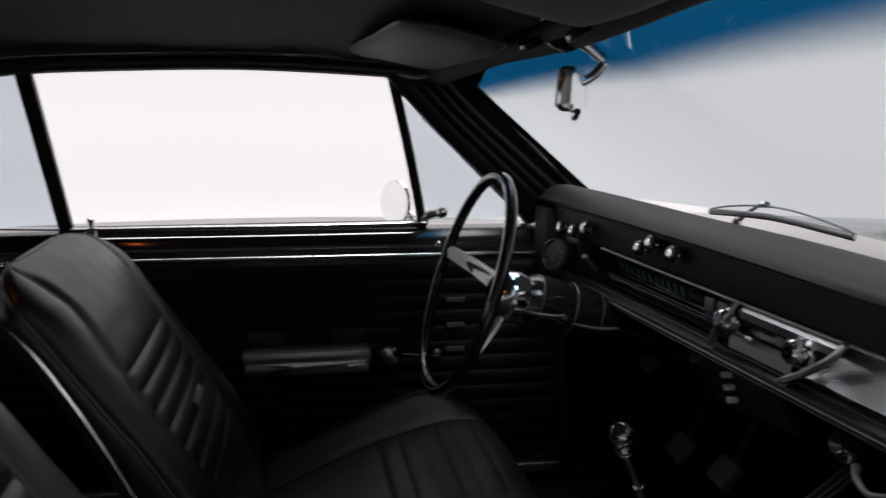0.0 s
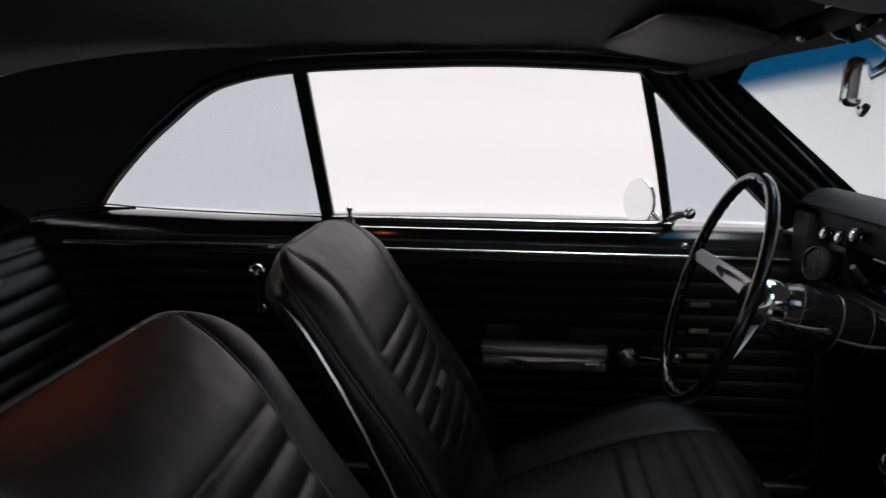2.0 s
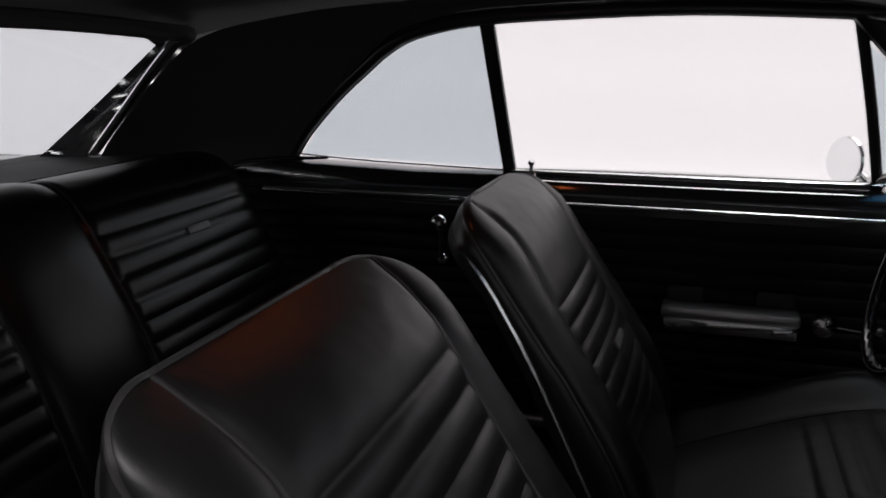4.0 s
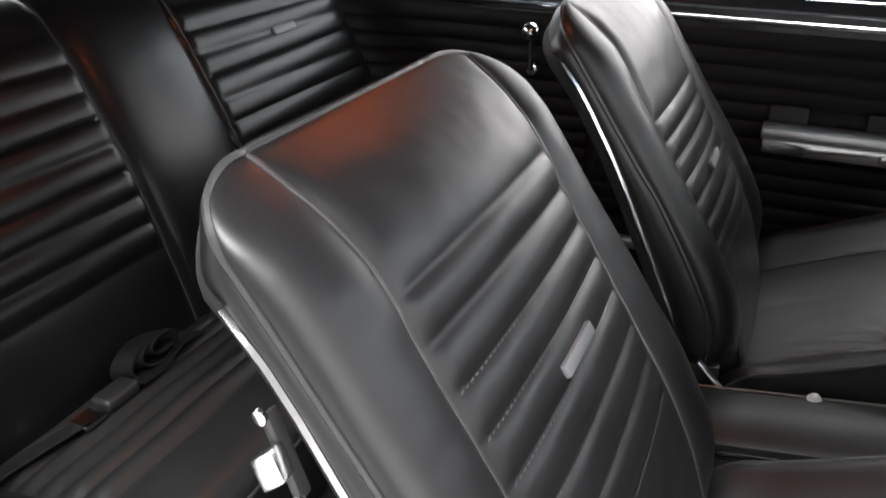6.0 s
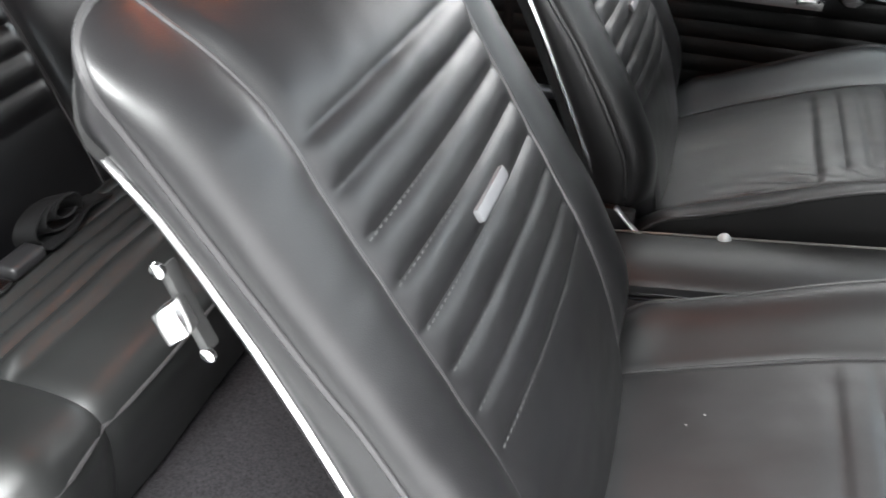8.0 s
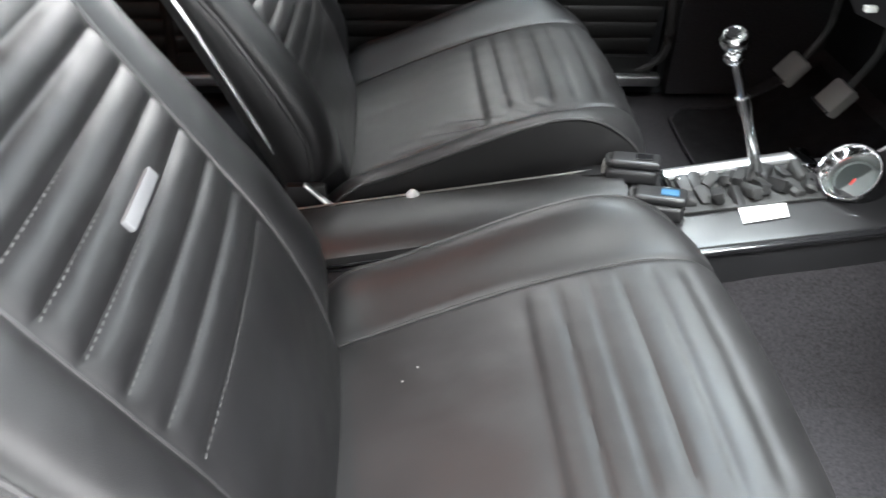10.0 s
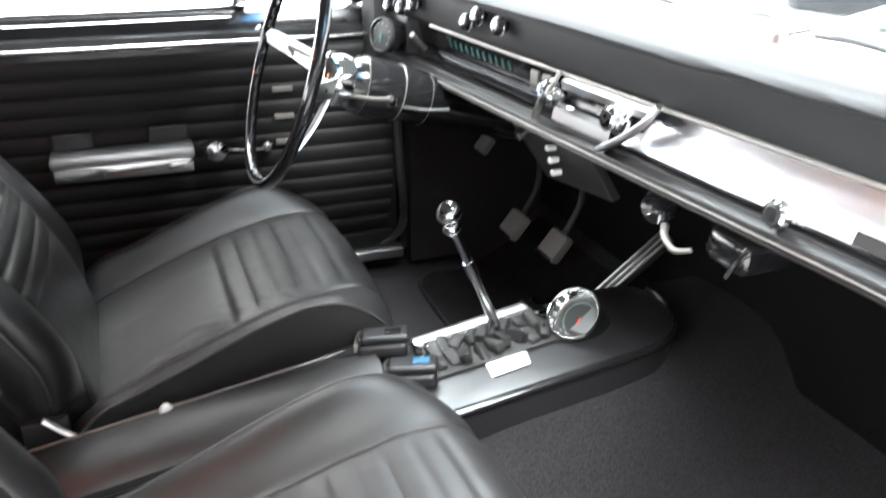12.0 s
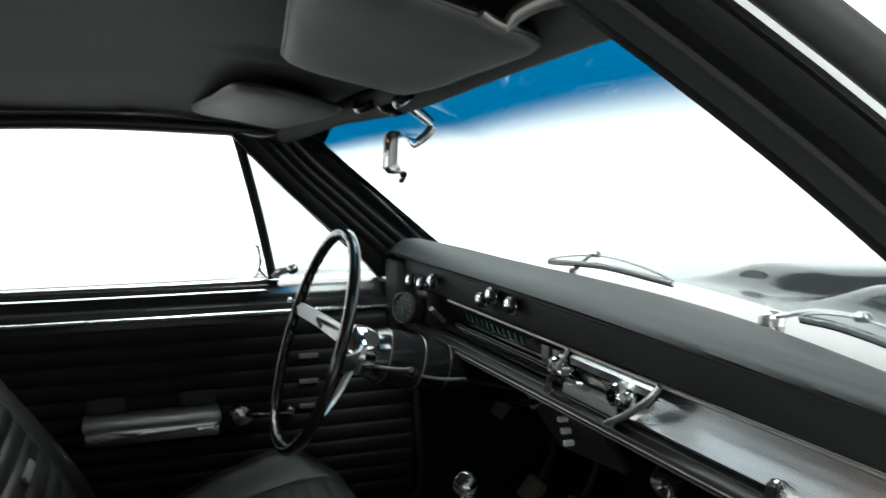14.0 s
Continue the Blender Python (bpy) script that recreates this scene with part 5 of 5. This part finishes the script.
def dashboard():
    dash = thing("dashboard", "black padded dashboard with brushed metal glovebox panel and chrome knobs", "dashboard")
    rows = []
    for y in np.linspace(-0.69, 0.685, 70):
        b = bx(y)
        ws = 0.675 + 0.185 * max(0.0, 1 - (y / 0.70) ** 2) ** 0.8
        end = max(0.0, (abs(y) - 0.62) / 0.065)
        lift = 0.012 * soft((y - 0.20) / 0.45) - 0.004 * soft(-y / 0.3)
        pr = [(b + 0.002, 1.022), (b - 0.010, 1.0225), (b - 0.017, 1.0245), (b - 0.018, 1.028), (b - 0.012, 1.034), (b - 0.002, 1.0395 + 0.5 * lift), (b + 0.012, 1.042 + lift), (b + 0.035, 1.0415 + lift), (lerp(b, ws, 0.6), 1.034 + lift), (ws, 1.020 + 0.4 * lift)]
        rows.append([(x, y, z - 0.02 * end * end * soft((z - 1.006) / 0.03)) for x, z in curve(pr, 40)])
    part("dash_pad", skin(rows), PAD, dash, "black grained dashboard pad")
    part("pad_welt", tube([(bx(y) - 0.014, y, 1.0225) for y in np.linspace(-0.68, 0.64, 40)], 0.0022, None, 8), PAD, dash)
    part("upper_face", dash_strip([(-0.002, 1.028), (-0.004, 1.020), (-0.003, 0.998), (0.0, 0.975), (0.004, 0.969)], -0.68, 0.60), DASHFACE, dash, "matt black upper dash face")
    part("upper_bead", tube([(bx(y) - 0.001, y, 0.9675) for y in np.linspace(-0.66, 0.40, 50)], 0.0026, None, 8), STEEL, dash, "bright bead under the upper face")
    part("lower_face", dash_strip([(0.014, 0.966), (0.022, 0.961), (0.004, 0.9105), (0.010, 0.903)], -0.68, -0.105), BRUSHED, dash, "brushed aluminium glovebox panel with fine ribs")
    for k in range(22):
        z = 0.9125 + 0.0022 * k
        part("panel_rib", tube([(bx(y) + 0.0047 + 0.00078 * k, y, z) for y in np.linspace(-0.66, -0.125 - 0.0024 * k, 12)], 0.0008, None, 4), BRUSHED, dash)
    part("panel_break", tube([(bx(y) + 0.004, y, 0.9085) for y in np.linspace(-0.66, -0.185, 10)], 0.002, None, 6), CHROME, dash)
    # lower lip with ribs
    part("lower_lip", dash_strip([(0.016, 0.903), (0.000, 0.900), (-0.008, 0.894), (-0.010, 0.886), (-0.004, 0.878), (0.006, 0.872), (0.03, 0.868), (0.30, 0.87)], -0.68, 0.60), CONSOLE, dash, "black lower dash lip")
    for d, z, m in ((0.001, 0.9005, GUNMETAL), (-0.0088, 0.8935, GUNMETAL), (-0.0100, 0.8870, STEEL), (-0.0055, 0.8795, GUNMETAL)):
        part("lip_bead", tube([(bx(y) + d, y, z) for y in np.linspace(-0.66, 0.46, 50)], 0.0013, None, 6), m, dash)
    part("dash_end", box(0.60, 0.70, 0.60, 0.685, 0.86, 1.012, 0.012), DARK, dash)
    part("dash_back", box(0.755, 0.770, -0.60, 0.60, 0.85, 1.000, 0), DARK, dash)
    # instrument cluster, recessed
    y0, y1 = 0.012, 0.50
    part("cluster_recess", dash_strip([(0.003, 0.966), (0.018, 0.960), (0.030, 0.922), (0.014, 0.906)], y0, y1), GLOSS, dash, "deep black instrument recess")
    part("cluster_face", dash_strip([(0.0155, 0.957), (0.0265, 0.925)], y0 + 0.03, 0.44), GLOSS, dash, "dark instrument glass")
    part("cluster_wall", box(bx(y1) - 0.002, bx(y1) + 0.055, y1 - 0.004, y1 + 0.10, 0.903, 0.968, 0.006), SATIN, dash)
    for k in range(11):
        y = 0.365 - 0.019 * k
        part("speed_mark", slab([(bx(y) + 0.0166, y - 0.003, 0.950), (bx(y) + 0.0166, y + 0.003, 0.950), (bx(y) + 0.0210, y + 0.003, 0.937), (bx(y) + 0.0210, y - 0.003, 0.937)], (-0.001, 0, 0), 0), TEAL, dash, "teal speedometer mark")
    for y in (0.075, 0.105):
        part("warning_lens", box(bx(y) + 0.016, bx(y) + 0.020, y - 0.011, y + 0.011, 0.932, 0.951, 0.002), STEEL, dash)
    part("cluster_ledge", tube([(bx(y) + 0.024, y, 0.921) for y in np.linspace(y0, 0.42, 20)], 0.0016, None, 6), GUNMETAL, dash)
    part("cluster_band", dash_strip([(0.026, 0.9195), (0.020, 0.9180), (0.010, 0.9105), (0.012, 0.9075)], y0, 0.43), GLOSS, dash, "glossy black band under the instruments")
    part("gauge_block", box(bx(0.09) + 0.019, bx(0.09) + 0.040, 0.055, 0.125, 0.922, 0.957, 0.004), SATIN, dash)
    # radio bezel
    part("radio_bezel", dash_strip([(0.002, 0.967), (-0.006, 0.960), (-0.004, 0.950), (0.006, 0.947)], -0.172, 0.004, 12), BRUSHED, dash, "bright radio bezel")
    part("radio_lower", dash_strip([(0.008, 0.925), (-0.004, 0.921), (-0.006, 0.908), (0.004, 0.902)], -0.100, 0.02, 12), BRUSHED, dash, "brushed radio lower trim")
    part("radio_face", dash_strip([(0.006, 0.948), (0.012, 0.924)], -0.140, 0.004, 12), GLOSS, dash, "black radio face")
    part("radio_dial", dash_strip([(0.004, 0.944), (0.008, 0.930)], -0.115, -0.055, 8), STEEL, dash, "pale radio tuning window")
    for y in (0.030, -0.108):
        kb = knob((bx(y) + 0.004, y, 0.938), 0.0145, dash, CHROME, label="chrome radio knob")
        part("knob_ring", lathe([(0.019, 0), (0.019, 0.005), (0.015, 0.007)], (bx(y) + 0.004, y, 0.938), (-1, 0, 0.15), 20), CHROME, kb)
    part("radio_lever", tube([(bx(-0.02), -0.015, 0.930), (bx(-0.02) - 0.025, -0.020, 0.940), (bx(-0.02) - 0.030, -0.026, 0.948)], 0.005, 8, 8), CHROME, dash)
    part("divider", tube([(bx(-0.178) - 0.004, -0.180, 0.970), (bx(-0.17) - 0.012, -0.166, 0.948), (bx(-0.13) - 0.014, -0.132, 0.922), (bx(-0.09) - 0.008, -0.092, 0.900)], 0.0095, 20, 10, flat=0.45), BRUSHED, dash, "curved chrome divider rib")
    part("divider", tube([(bx(0.01) - 0.004, 0.010, 0.970), (bx(0.02) - 0.012, 0.016, 0.948), (bx(0.04) - 0.014, 0.036, 0.925), (bx(0.06) - 0.008, 0.055, 0.900)], 0.0055, 20, 8, flat=0.6), STEEL, dash)
    # switch knobs on the upper face
    for y, z in ((0.536, 0.982), (0.482, 0.984), (0.432, 0.997), (0.240, 0.995), (0.207, 1.008), (0.146, 1.003)):
        kb = knob((bx(y) - 0.004, y, z), 0.0128, dash, GLOSS, label="glossy black dash control knob")
        part("knob_ring", lathe([(0.0118, 0.0075), (0.0136, 0.0085), (0.0138, 0.0105), (0.0122, 0.0115)], (bx(y) - 0.004, y, z), (-1, 0, 0.15), 18, caps=False), CHROME, kb, "chrome ring")
        part("knob_cap", lathe([(0.0072, 0), (0.0066, 0.0012), (0.0045, 0.0016), (0, 0.0008)], (bx(y) - 0.0242, y, z + 0.0031), (-1, 0, 0.15), 14), CHROME, kb, "dished chrome cap")
    # glovebox latch and nameplate
    gl = knob((bx(-0.360) + 0.004, -0.360, 0.913), 0.0138, dash, CHROME, label="chrome glovebox latch knob")
    part("latch_cap", lathe([(0.0085, 0), (0.007, 0.0015), (0, 0.0016)], (bx(-0.360) - 0.0165, -0.360, 0.916), (-1, 0, 0.15), 16), GLOSS, gl)
    part("nameplate", dash_strip([(0.0045, 0.924), (0.0005, 0.912)], -0.545, -0.43, 8), DARK, dash, "dark name strip on the glovebox panel")
    return dash


dashboard()


def round_gauge():
    g = thing("tachometer", "small round gauge in a black cup below the dash corner", "gauge")
    c, ax = Vector((0.592, 0.512, 0.936)), Vector((-1, -0.45, 0.16))
    part("gauge_cup", lathe([(0.018, -0.06), (0.026, -0.05), (0.029, -0.01), (0.029, 0.0)], c, ax, 28, caps=False), GLOSS, g)
    part("gauge_ring", lathe([(0.027, -0.002), (0.0305, 0.0), (0.0305, 0.005), (0.0275, 0.007), (0.0265, 0.004)], c, ax, 32, caps=False), GUNMETAL, g, "thin dull metal ring")
    part("gauge_dial", lathe([(0.026, 0.002), (0, 0.003)], c, ax, 28), DIAL, g)
    q = Vector(ax).to_track_quat("Z", "Y").to_matrix().to_4x4()
    n = part("gauge_needle", box(-0.0009, 0.0009, -0.012, 0.002, 0.003, 0.0042, 0), TEAL, g, "green pointer")
    n.matrix_basis = Matrix.Translation(c + ax.normalized() * 0.002) @ q
    for k in range(9):
        a = radians(-130 + 32 * k)
        m = part("gauge_mark", box(-0.0007, 0.0007, 0.019, 0.022, 0.003, 0.004, 0), STEEL, g)
        m.matrix_basis = Matrix.Translation(c + ax.normalized() * 0.001) @ q @ Matrix.Rotation(a, 4, "Z")
    part("gauge_stalk", tube([(0.64, 0.43, 0.925), (0.622, 0.415, 0.940), (0.606, 0.400, 0.955)], 0.0045, 10, 8), STEEL, g)


round_gauge()


def underdash():
    u = thing("switch_panel", "dark metal switch panel with three white toggles under the dash", "switch panel")
    part("panel", slab([(0.672, 0.155, 0.868), (0.690, -0.035, 0.868), (0.715, -0.060, 0.815), (0.695, 0.080, 0.806)], (0.012, 0, 0.004), 0.002), SATIN, u, "dark switch plate")
    for k, (y, z) in enumerate(((0.045, 0.860), (0.036, 0.846), (0.026, 0.832))):
        part("toggle", box(0.672, 0.686, y - 0.0040, y + 0.0040, z - 0.0035, z + 0.0035, 0.001), CREAM, u, "white toggle switch")
    part("pull_knob", lathe([(0.004, 0), (0.004, 0.02), (0.009, 0.024), (0.009, 0.032), (0, 0.034)], (0.695, 0.115, 0.866), (-1, 0, -0.2), 14), CHROME, u)
    v = thing("underdash_vent", "glossy black under-dash vent box with chrome nozzle", "air vent")
    part("vent_box", box(0.700, 0.82, -0.318, -0.252, 0.824, 0.866, 0.019, seg=4), GLOSS, v)
    part("vent_nozzle", lathe([(0.018, -0.02), (0.020, 0.0), (0.017, 0.006), (0.012, 0.0), (0.0, -0.004)], (0.690, -0.184, 0.857), (-1, -0.3, -0.1), 24), GLOSS, v, "glossy black round nozzle")
    part("vent_lever", tube([(0.692, -0.200, 0.842), (0.684, -0.212, 0.834), (0.680, -0.236, 0.829), (0.686, -0.256, 0.836)], lambda u: 0.005 - 0.0025 * u, 14, 10), STEEL, v)
    part("vent_bracket", tube([(0.698, -0.326, 0.862), (0.692, -0.316, 0.846), (0.694, -0.304, 0.826)], 0.0028, 10, 8), CHROME, v)


underdash()


# ---- steering wheel and column ----
def steering():
    st = thing("steering_wheel", "black steering wheel with bright spokes on a chrome column", "steering wheel")
    c = Vector((0.389, 0.361, 0.925))
    up = Vector((0.3136, 0.0, 0.9495))
    side = Vector((0, 1, 0))
    ax = side.cross(up).normalized()
    if ax.x > 0:
        ax = -ax
    R = 0.180
    pts = [c + side * (R * math.cos(a)) + up * (R * math.sin(a)) for a in np.linspace(0, 2 * math.pi, 97)[:-1]]
    rows = []
    for i, p in enumerate(pts):
        a = 2 * math.pi * i / 96
        out = (p - c).normalized()
        r = 0.0092
        row = []
        for k in range(12):
            t = 2 * math.pi * k / 12
            grip = 0.0030 * math.cos(a * 48) if (math.cos(t) < 0.2) else 0
            row.append(p + out * ((r - grip) * math.cos(t)) + ax * (r * 1.05 * math.sin(t)))
        rows.append(row)
    rows.append(rows[0])
    bm = skin(rows, None, True)
    bmesh.ops.remove_doubles(bm, verts=bm.verts, dist=1e-5)
    part("rim", bm, GLOSS, st, "glossy black rim with finger grips")
    hub = c - ax * 0.072
    for ang in (0.12, math.pi, -math.pi / 2 - 0.42):
        d = side * math.cos(ang) + up * math.sin(ang)
        w = ax.cross(d)
        rows = []
        for u in np.linspace(0, 1, 10):
            p = (hub + d * 0.035).lerp(c + d * (R - 0.006), u) - ax * (0.010 * math.sin(math.pi * u))
            wd = 0.017 - 0.005 * u
            rows.append([p - w * wd - ax * 0.003, p - w * wd * 0.92 + ax * 0.002, p + w * wd * 0.92 + ax * 0.002, p + w * wd - ax * 0.003])
        sp = part("spoke", skin(rows, None, True, True), BRUSHED, st, "brushed bright spoke")
        q = (hub + d * 0.035).lerp(c + d * (R - 0.006), 0.55)
        rows = [[q + d * e - w * 0.0035 + ax * 0.001, q + d * e + w * 0.0035 + ax * 0.001] for e in (-0.025, 0.025)]
        part("spoke_slot", thicken(skin(rows), 0.003), DARK, sp)
    part("hub", lathe([(0.040, -0.030), (0.043, -0.010), (0.040, 0.008), (0.030, 0.018), (0.0, 0.022)], hub, ax, 32), CHROME, st, "chrome hub with black horn cap")
    part("horn_cap", lathe([(0.029, 0.0185), (0.024, 0.026), (0.0, 0.029)], hub, ax, 28), GLOSS, st)
    a0, a1 = hub, Vector((0.66, 0.370, 0.843))
    dcol = (a1 - a0).normalized()
    L = (a1 - a0).length
    part("column", lathe([(0.036, 0.02), (0.045, 0.04), (0.047, 0.055), (0.047, 0.11), (0.044, 0.112), (0.044, 0.16), (0.040, 0.17), (0.038, L + 0.15)], a0, dcol, 32), GLOSS, st, "glossy black steering column")
    for h, r in ((0.05, 0.0455), (0.111, 0.0462), (0.160, 0.0430)):
        part("column_ring", lathe([(r, h - 0.0016), (r + 0.0013, h), (r, h + 0.0016)], a0, dcol, 32, caps=False), STEEL, st)
    part("turn_lever", tube([(0.48, 0.33, 0.880), (0.505, 0.295, 0.882), (0.527, 0.262, 0.887)], lambda u: 0.003 + 0.002 * (u > 0.85), 14, 10), STEEL, st, "worn steel turn signal lever")
    part("gear_stub", tube([(0.56, 0.325, 0.858), (0.60, 0.312, 0.852), (0.635, 0.305, 0.852)], 0.003, 10, 8), GUNMETAL, st)
    part("hazard_knob", lathe([(0.009, 0), (0.010, 0.006), (0.006, 0.010), (0, 0.010)], (0.545, 0.325, 0.868), (0.0, -1, 0), 14), CHROME, st)


steering()


# ---- roof fittings ----
def visor(sgn, label):
    v = thing("sun_visor", label, "sun visor", "sun visors")
    corners = [(0.214, 0.560), (0.254, 0.122), (0.392, 0.108), (0.362, 0.496)] if sgn > 0 else [(0.226, 0.478), (0.272, 0.122), (0.396, 0.112), (0.388, 0.474)]
    pts, turn = [], 0.048 if sgn > 0 else 0.034
    for k, c in enumerate(corners):
        c, before, after = Vector(c), Vector(corners[k - 1]), Vector(corners[(k + 1) % 4])
        a, b = c + (before - c).normalized() * turn, c + (after - c).normalized() * turn
        pts += [a * (1 - u) ** 2 + c * (2 * u * (1 - u)) + b * u * u for u in np.linspace(0, 1, 9)] + [b.lerp(after + (c - after).normalized() * turn, u) for u in (0.2, 0.4, 0.6, 0.8)]

    def zat(x, y):
        return (1.385 - 0.23 * x - 0.073 * y if sgn > 0 else 1.383 - 0.23 * x + 0.012 * y) - 0.003 * math.sin(9 * y) + 0.0025 * noise.noise((x * 14, y * 11, 4 * sgn))
    own = bmesh.new()
    cx, cy = 0.318, 0.33
    rows = []
    for k, (shrink, dz) in enumerate(((0.0, -0.010), (0.25, -0.010), (0.5, -0.0098), (0.68, -0.0095), (0.82, -0.0088), (0.91, -0.0076), (0.965, -0.0055), (0.992, -0.003), (1.0, 0.0), (0.985, 0.004), (0.93, 0.006), (0.6, 0.007), (0.0, 0.007))):
        s = max(shrink, 0.01)
        rows.append([(cx + (x - cx) * s, sgn * (cy + (y - cy) * s), zat(cx + (x - cx) * s, cy + (y - cy) * s) + dz) for x, y in pts])
    part("visor_pad", skin(rows, own, True, True), VISOR, v, "padded grey-black visor")
    part("visor_seam", tube([(x, sgn * y, zat(x, y)) for x, y in pts], 0.0022, None, 6, closed=True), PIPING, v)
    part("visor_bracket", tube([(0.302, 0.585, 1.2625), (0.320, 0.580, 1.2575), (0.345, 0.575, 1.2555), (0.378, 0.575, 1.2590)] if sgn > 0 else [(0.327, -0.500, 1.311), (0.341, -0.500, 1.304), (0.350, -0.505, 1.313), (0.370, -0.515, 1.321), (0.395, -0.535, 1.317), (0.410, -0.552, 1.314)], lambda u: 0.012 - 0.006 * abs(2 * u - 1), 14, 10, flat=0.5), STEEL if sgn < 0 else BRUSHED, v, "dull chrome visor pivot bracket")
    part("visor_clip", tube([(0.405, sgn * 0.115, 1.290), (0.40, sgn * 0.085, 1.282), (0.41, sgn * 0.055, 1.288)], 0.006, 10, 8), GLOSS, v)


visor(1, "dark grey vinyl sun visor folded up above the driver window corner")
visor(-1, "dark grey vinyl sun visor folded up on the passenger side")


def rear_view_mirror():
    m = thing("rear_view_mirror", "slim chrome rear view mirror on a curved arm from the roof", "mirror")
    part("mount", lathe([(0.026, 0), (0.022, 0.008), (0.013, 0.014), (0.010, 0.018)], (0.425, 0.0, 1.290), (0.35, 0, -1), 20), GLOSS, m)
    part("arm", tube([(0.418, 0.0, 1.296), (0.428, 0.0, 1.292), (0.442, 0.0, 1.283), (0.462, 0.0, 1.268), (0.469, 0.0, 1.260), (0.462, 0.0, 1.250), (0.452, 0.0, 1.242), (0.436, -0.002, 1.234)], lambda u: 0.0078 - 0.0028 * u, 26, 10), CHROME, m, "curved chrome arm")
    shell = part("mirror_shell", box(-0.009, 0.009, -0.108, 0.098, -0.023, 0.023, 0.008, seg=3), CHROME, m, "chrome mirror shell")
    shell.matrix_basis = pose(0.431, -0.012, 1.229, 0, 3, -24.0)
    part("mirror_glass", box(-0.0105, -0.0085, -0.103, 0.093, -0.0185, 0.0185, 0), MIRROR, shell, "mirror glass", False)
    part("night_lever", tube([(0.0, 0.0, -0.022), (0.010, -0.10, -0.028), (0.014, -0.116, -0.022)], 0.004, 8, 8), CHROME, shell)


rear_view_mirror()


def wiper(points, label, foot, cap):
    """A blade under a bowed bridge, with the sprung arm from its pivot to the middle of the bridge."""
    w = thing("wiper", label, "wiper", "windshield wipers")
    pts = curve(points, 24)
    bow = [p + np.array((0, 0, 0.003 + 0.013 * math.sin(math.pi * i / 23) ** 0.7)) for i, p in enumerate(pts)]
    part("blade", tube(pts, 0.0034, None, 8, flat=1.3), BRUSHED, w, "brushed metal blade backing")
    part("blade_rubber", tube([p - np.array((0, 0, 0.0048)) for p in pts], 0.0016, None, 6), RUBBER, w)
    part("bridge", tube(bow, 0.0026, None, 8, flat=0.7), BRUSHED, w, "bowed metal bridge")
    mid = bow[9]
    part("arm", tube([foot, lerp(np.array(foot), mid, 0.5) + np.array((0.004, 0, 0.008)), mid + np.array((0.002, 0, 0.003))], lambda u: 0.0055 - 0.0025 * u, 16, 8, flat=0.7), BRUSHED, w, "sprung metal arm")
    part("bridge_clip", lathe([(0.009, -0.004), (0.010, 0.002), (0.006, 0.006), (0, 0.006)], mid + np.array((0, 0, 0.002)), (0, 0, 1), 14), BRUSHED, w)
    part("pivot", lathe([(cap, -0.035), (cap, 0.0), (cap * 0.8, 0.006), (cap * 0.4, 0.009), (0, 0.009)], foot, (0, 0, 1), 16), BRUSHED, w, "metal pivot cap")


wiper([(0.828, 0.392, 1.031), (0.848, 0.300, 1.038), (0.862, 0.225, 1.040), (0.875, 0.078, 1.037)], "brushed metal windshield wiper parked at the driver side glass", (0.858, 0.352, 1.018), 0.009)
wiper([(0.868, -0.186, 1.037), (0.860, -0.250, 1.041), (0.845, -0.330, 1.041), (0.815, -0.450, 1.040)], "brushed metal windshield wiper parked at the passenger side glass", (0.884, -0.120, 1.024), 0.017)


def dome_lamp():
    d = thing("dome_lamp", "small round dome lamp with a warm amber bulb in the headliner", "lamp", at=(-0.30, 0.05, headliner_z(-0.30, 0.05)))
    part("lamp_base", box(-0.024, 0.024, -0.068, 0.068, -0.008, 0.004, 0.004), CHROME, d)
    part("lamp_lens", box(-0.015, 0.015, -0.055, 0.055, -0.012, -0.004, 0.004), AMBER, d, "glowing amber lens")


dome_lamp()


def specks():
    for x, y, z in ((0.132, -0.277, 0.5485), (0.148, -0.263, 0.5545)):
        s = link("lint_speck", lathe([(0.0006, -0.0003), (0.0016, 0.0003), (0.0012, 0.0008), (0.0002, 0.001)], (x, y, z), (0.2, 0.1, 1), 8), LINT)
        tagged(s, "tiny white lint speck lying on the seat cushion", "speck", "lint specks")


specks()
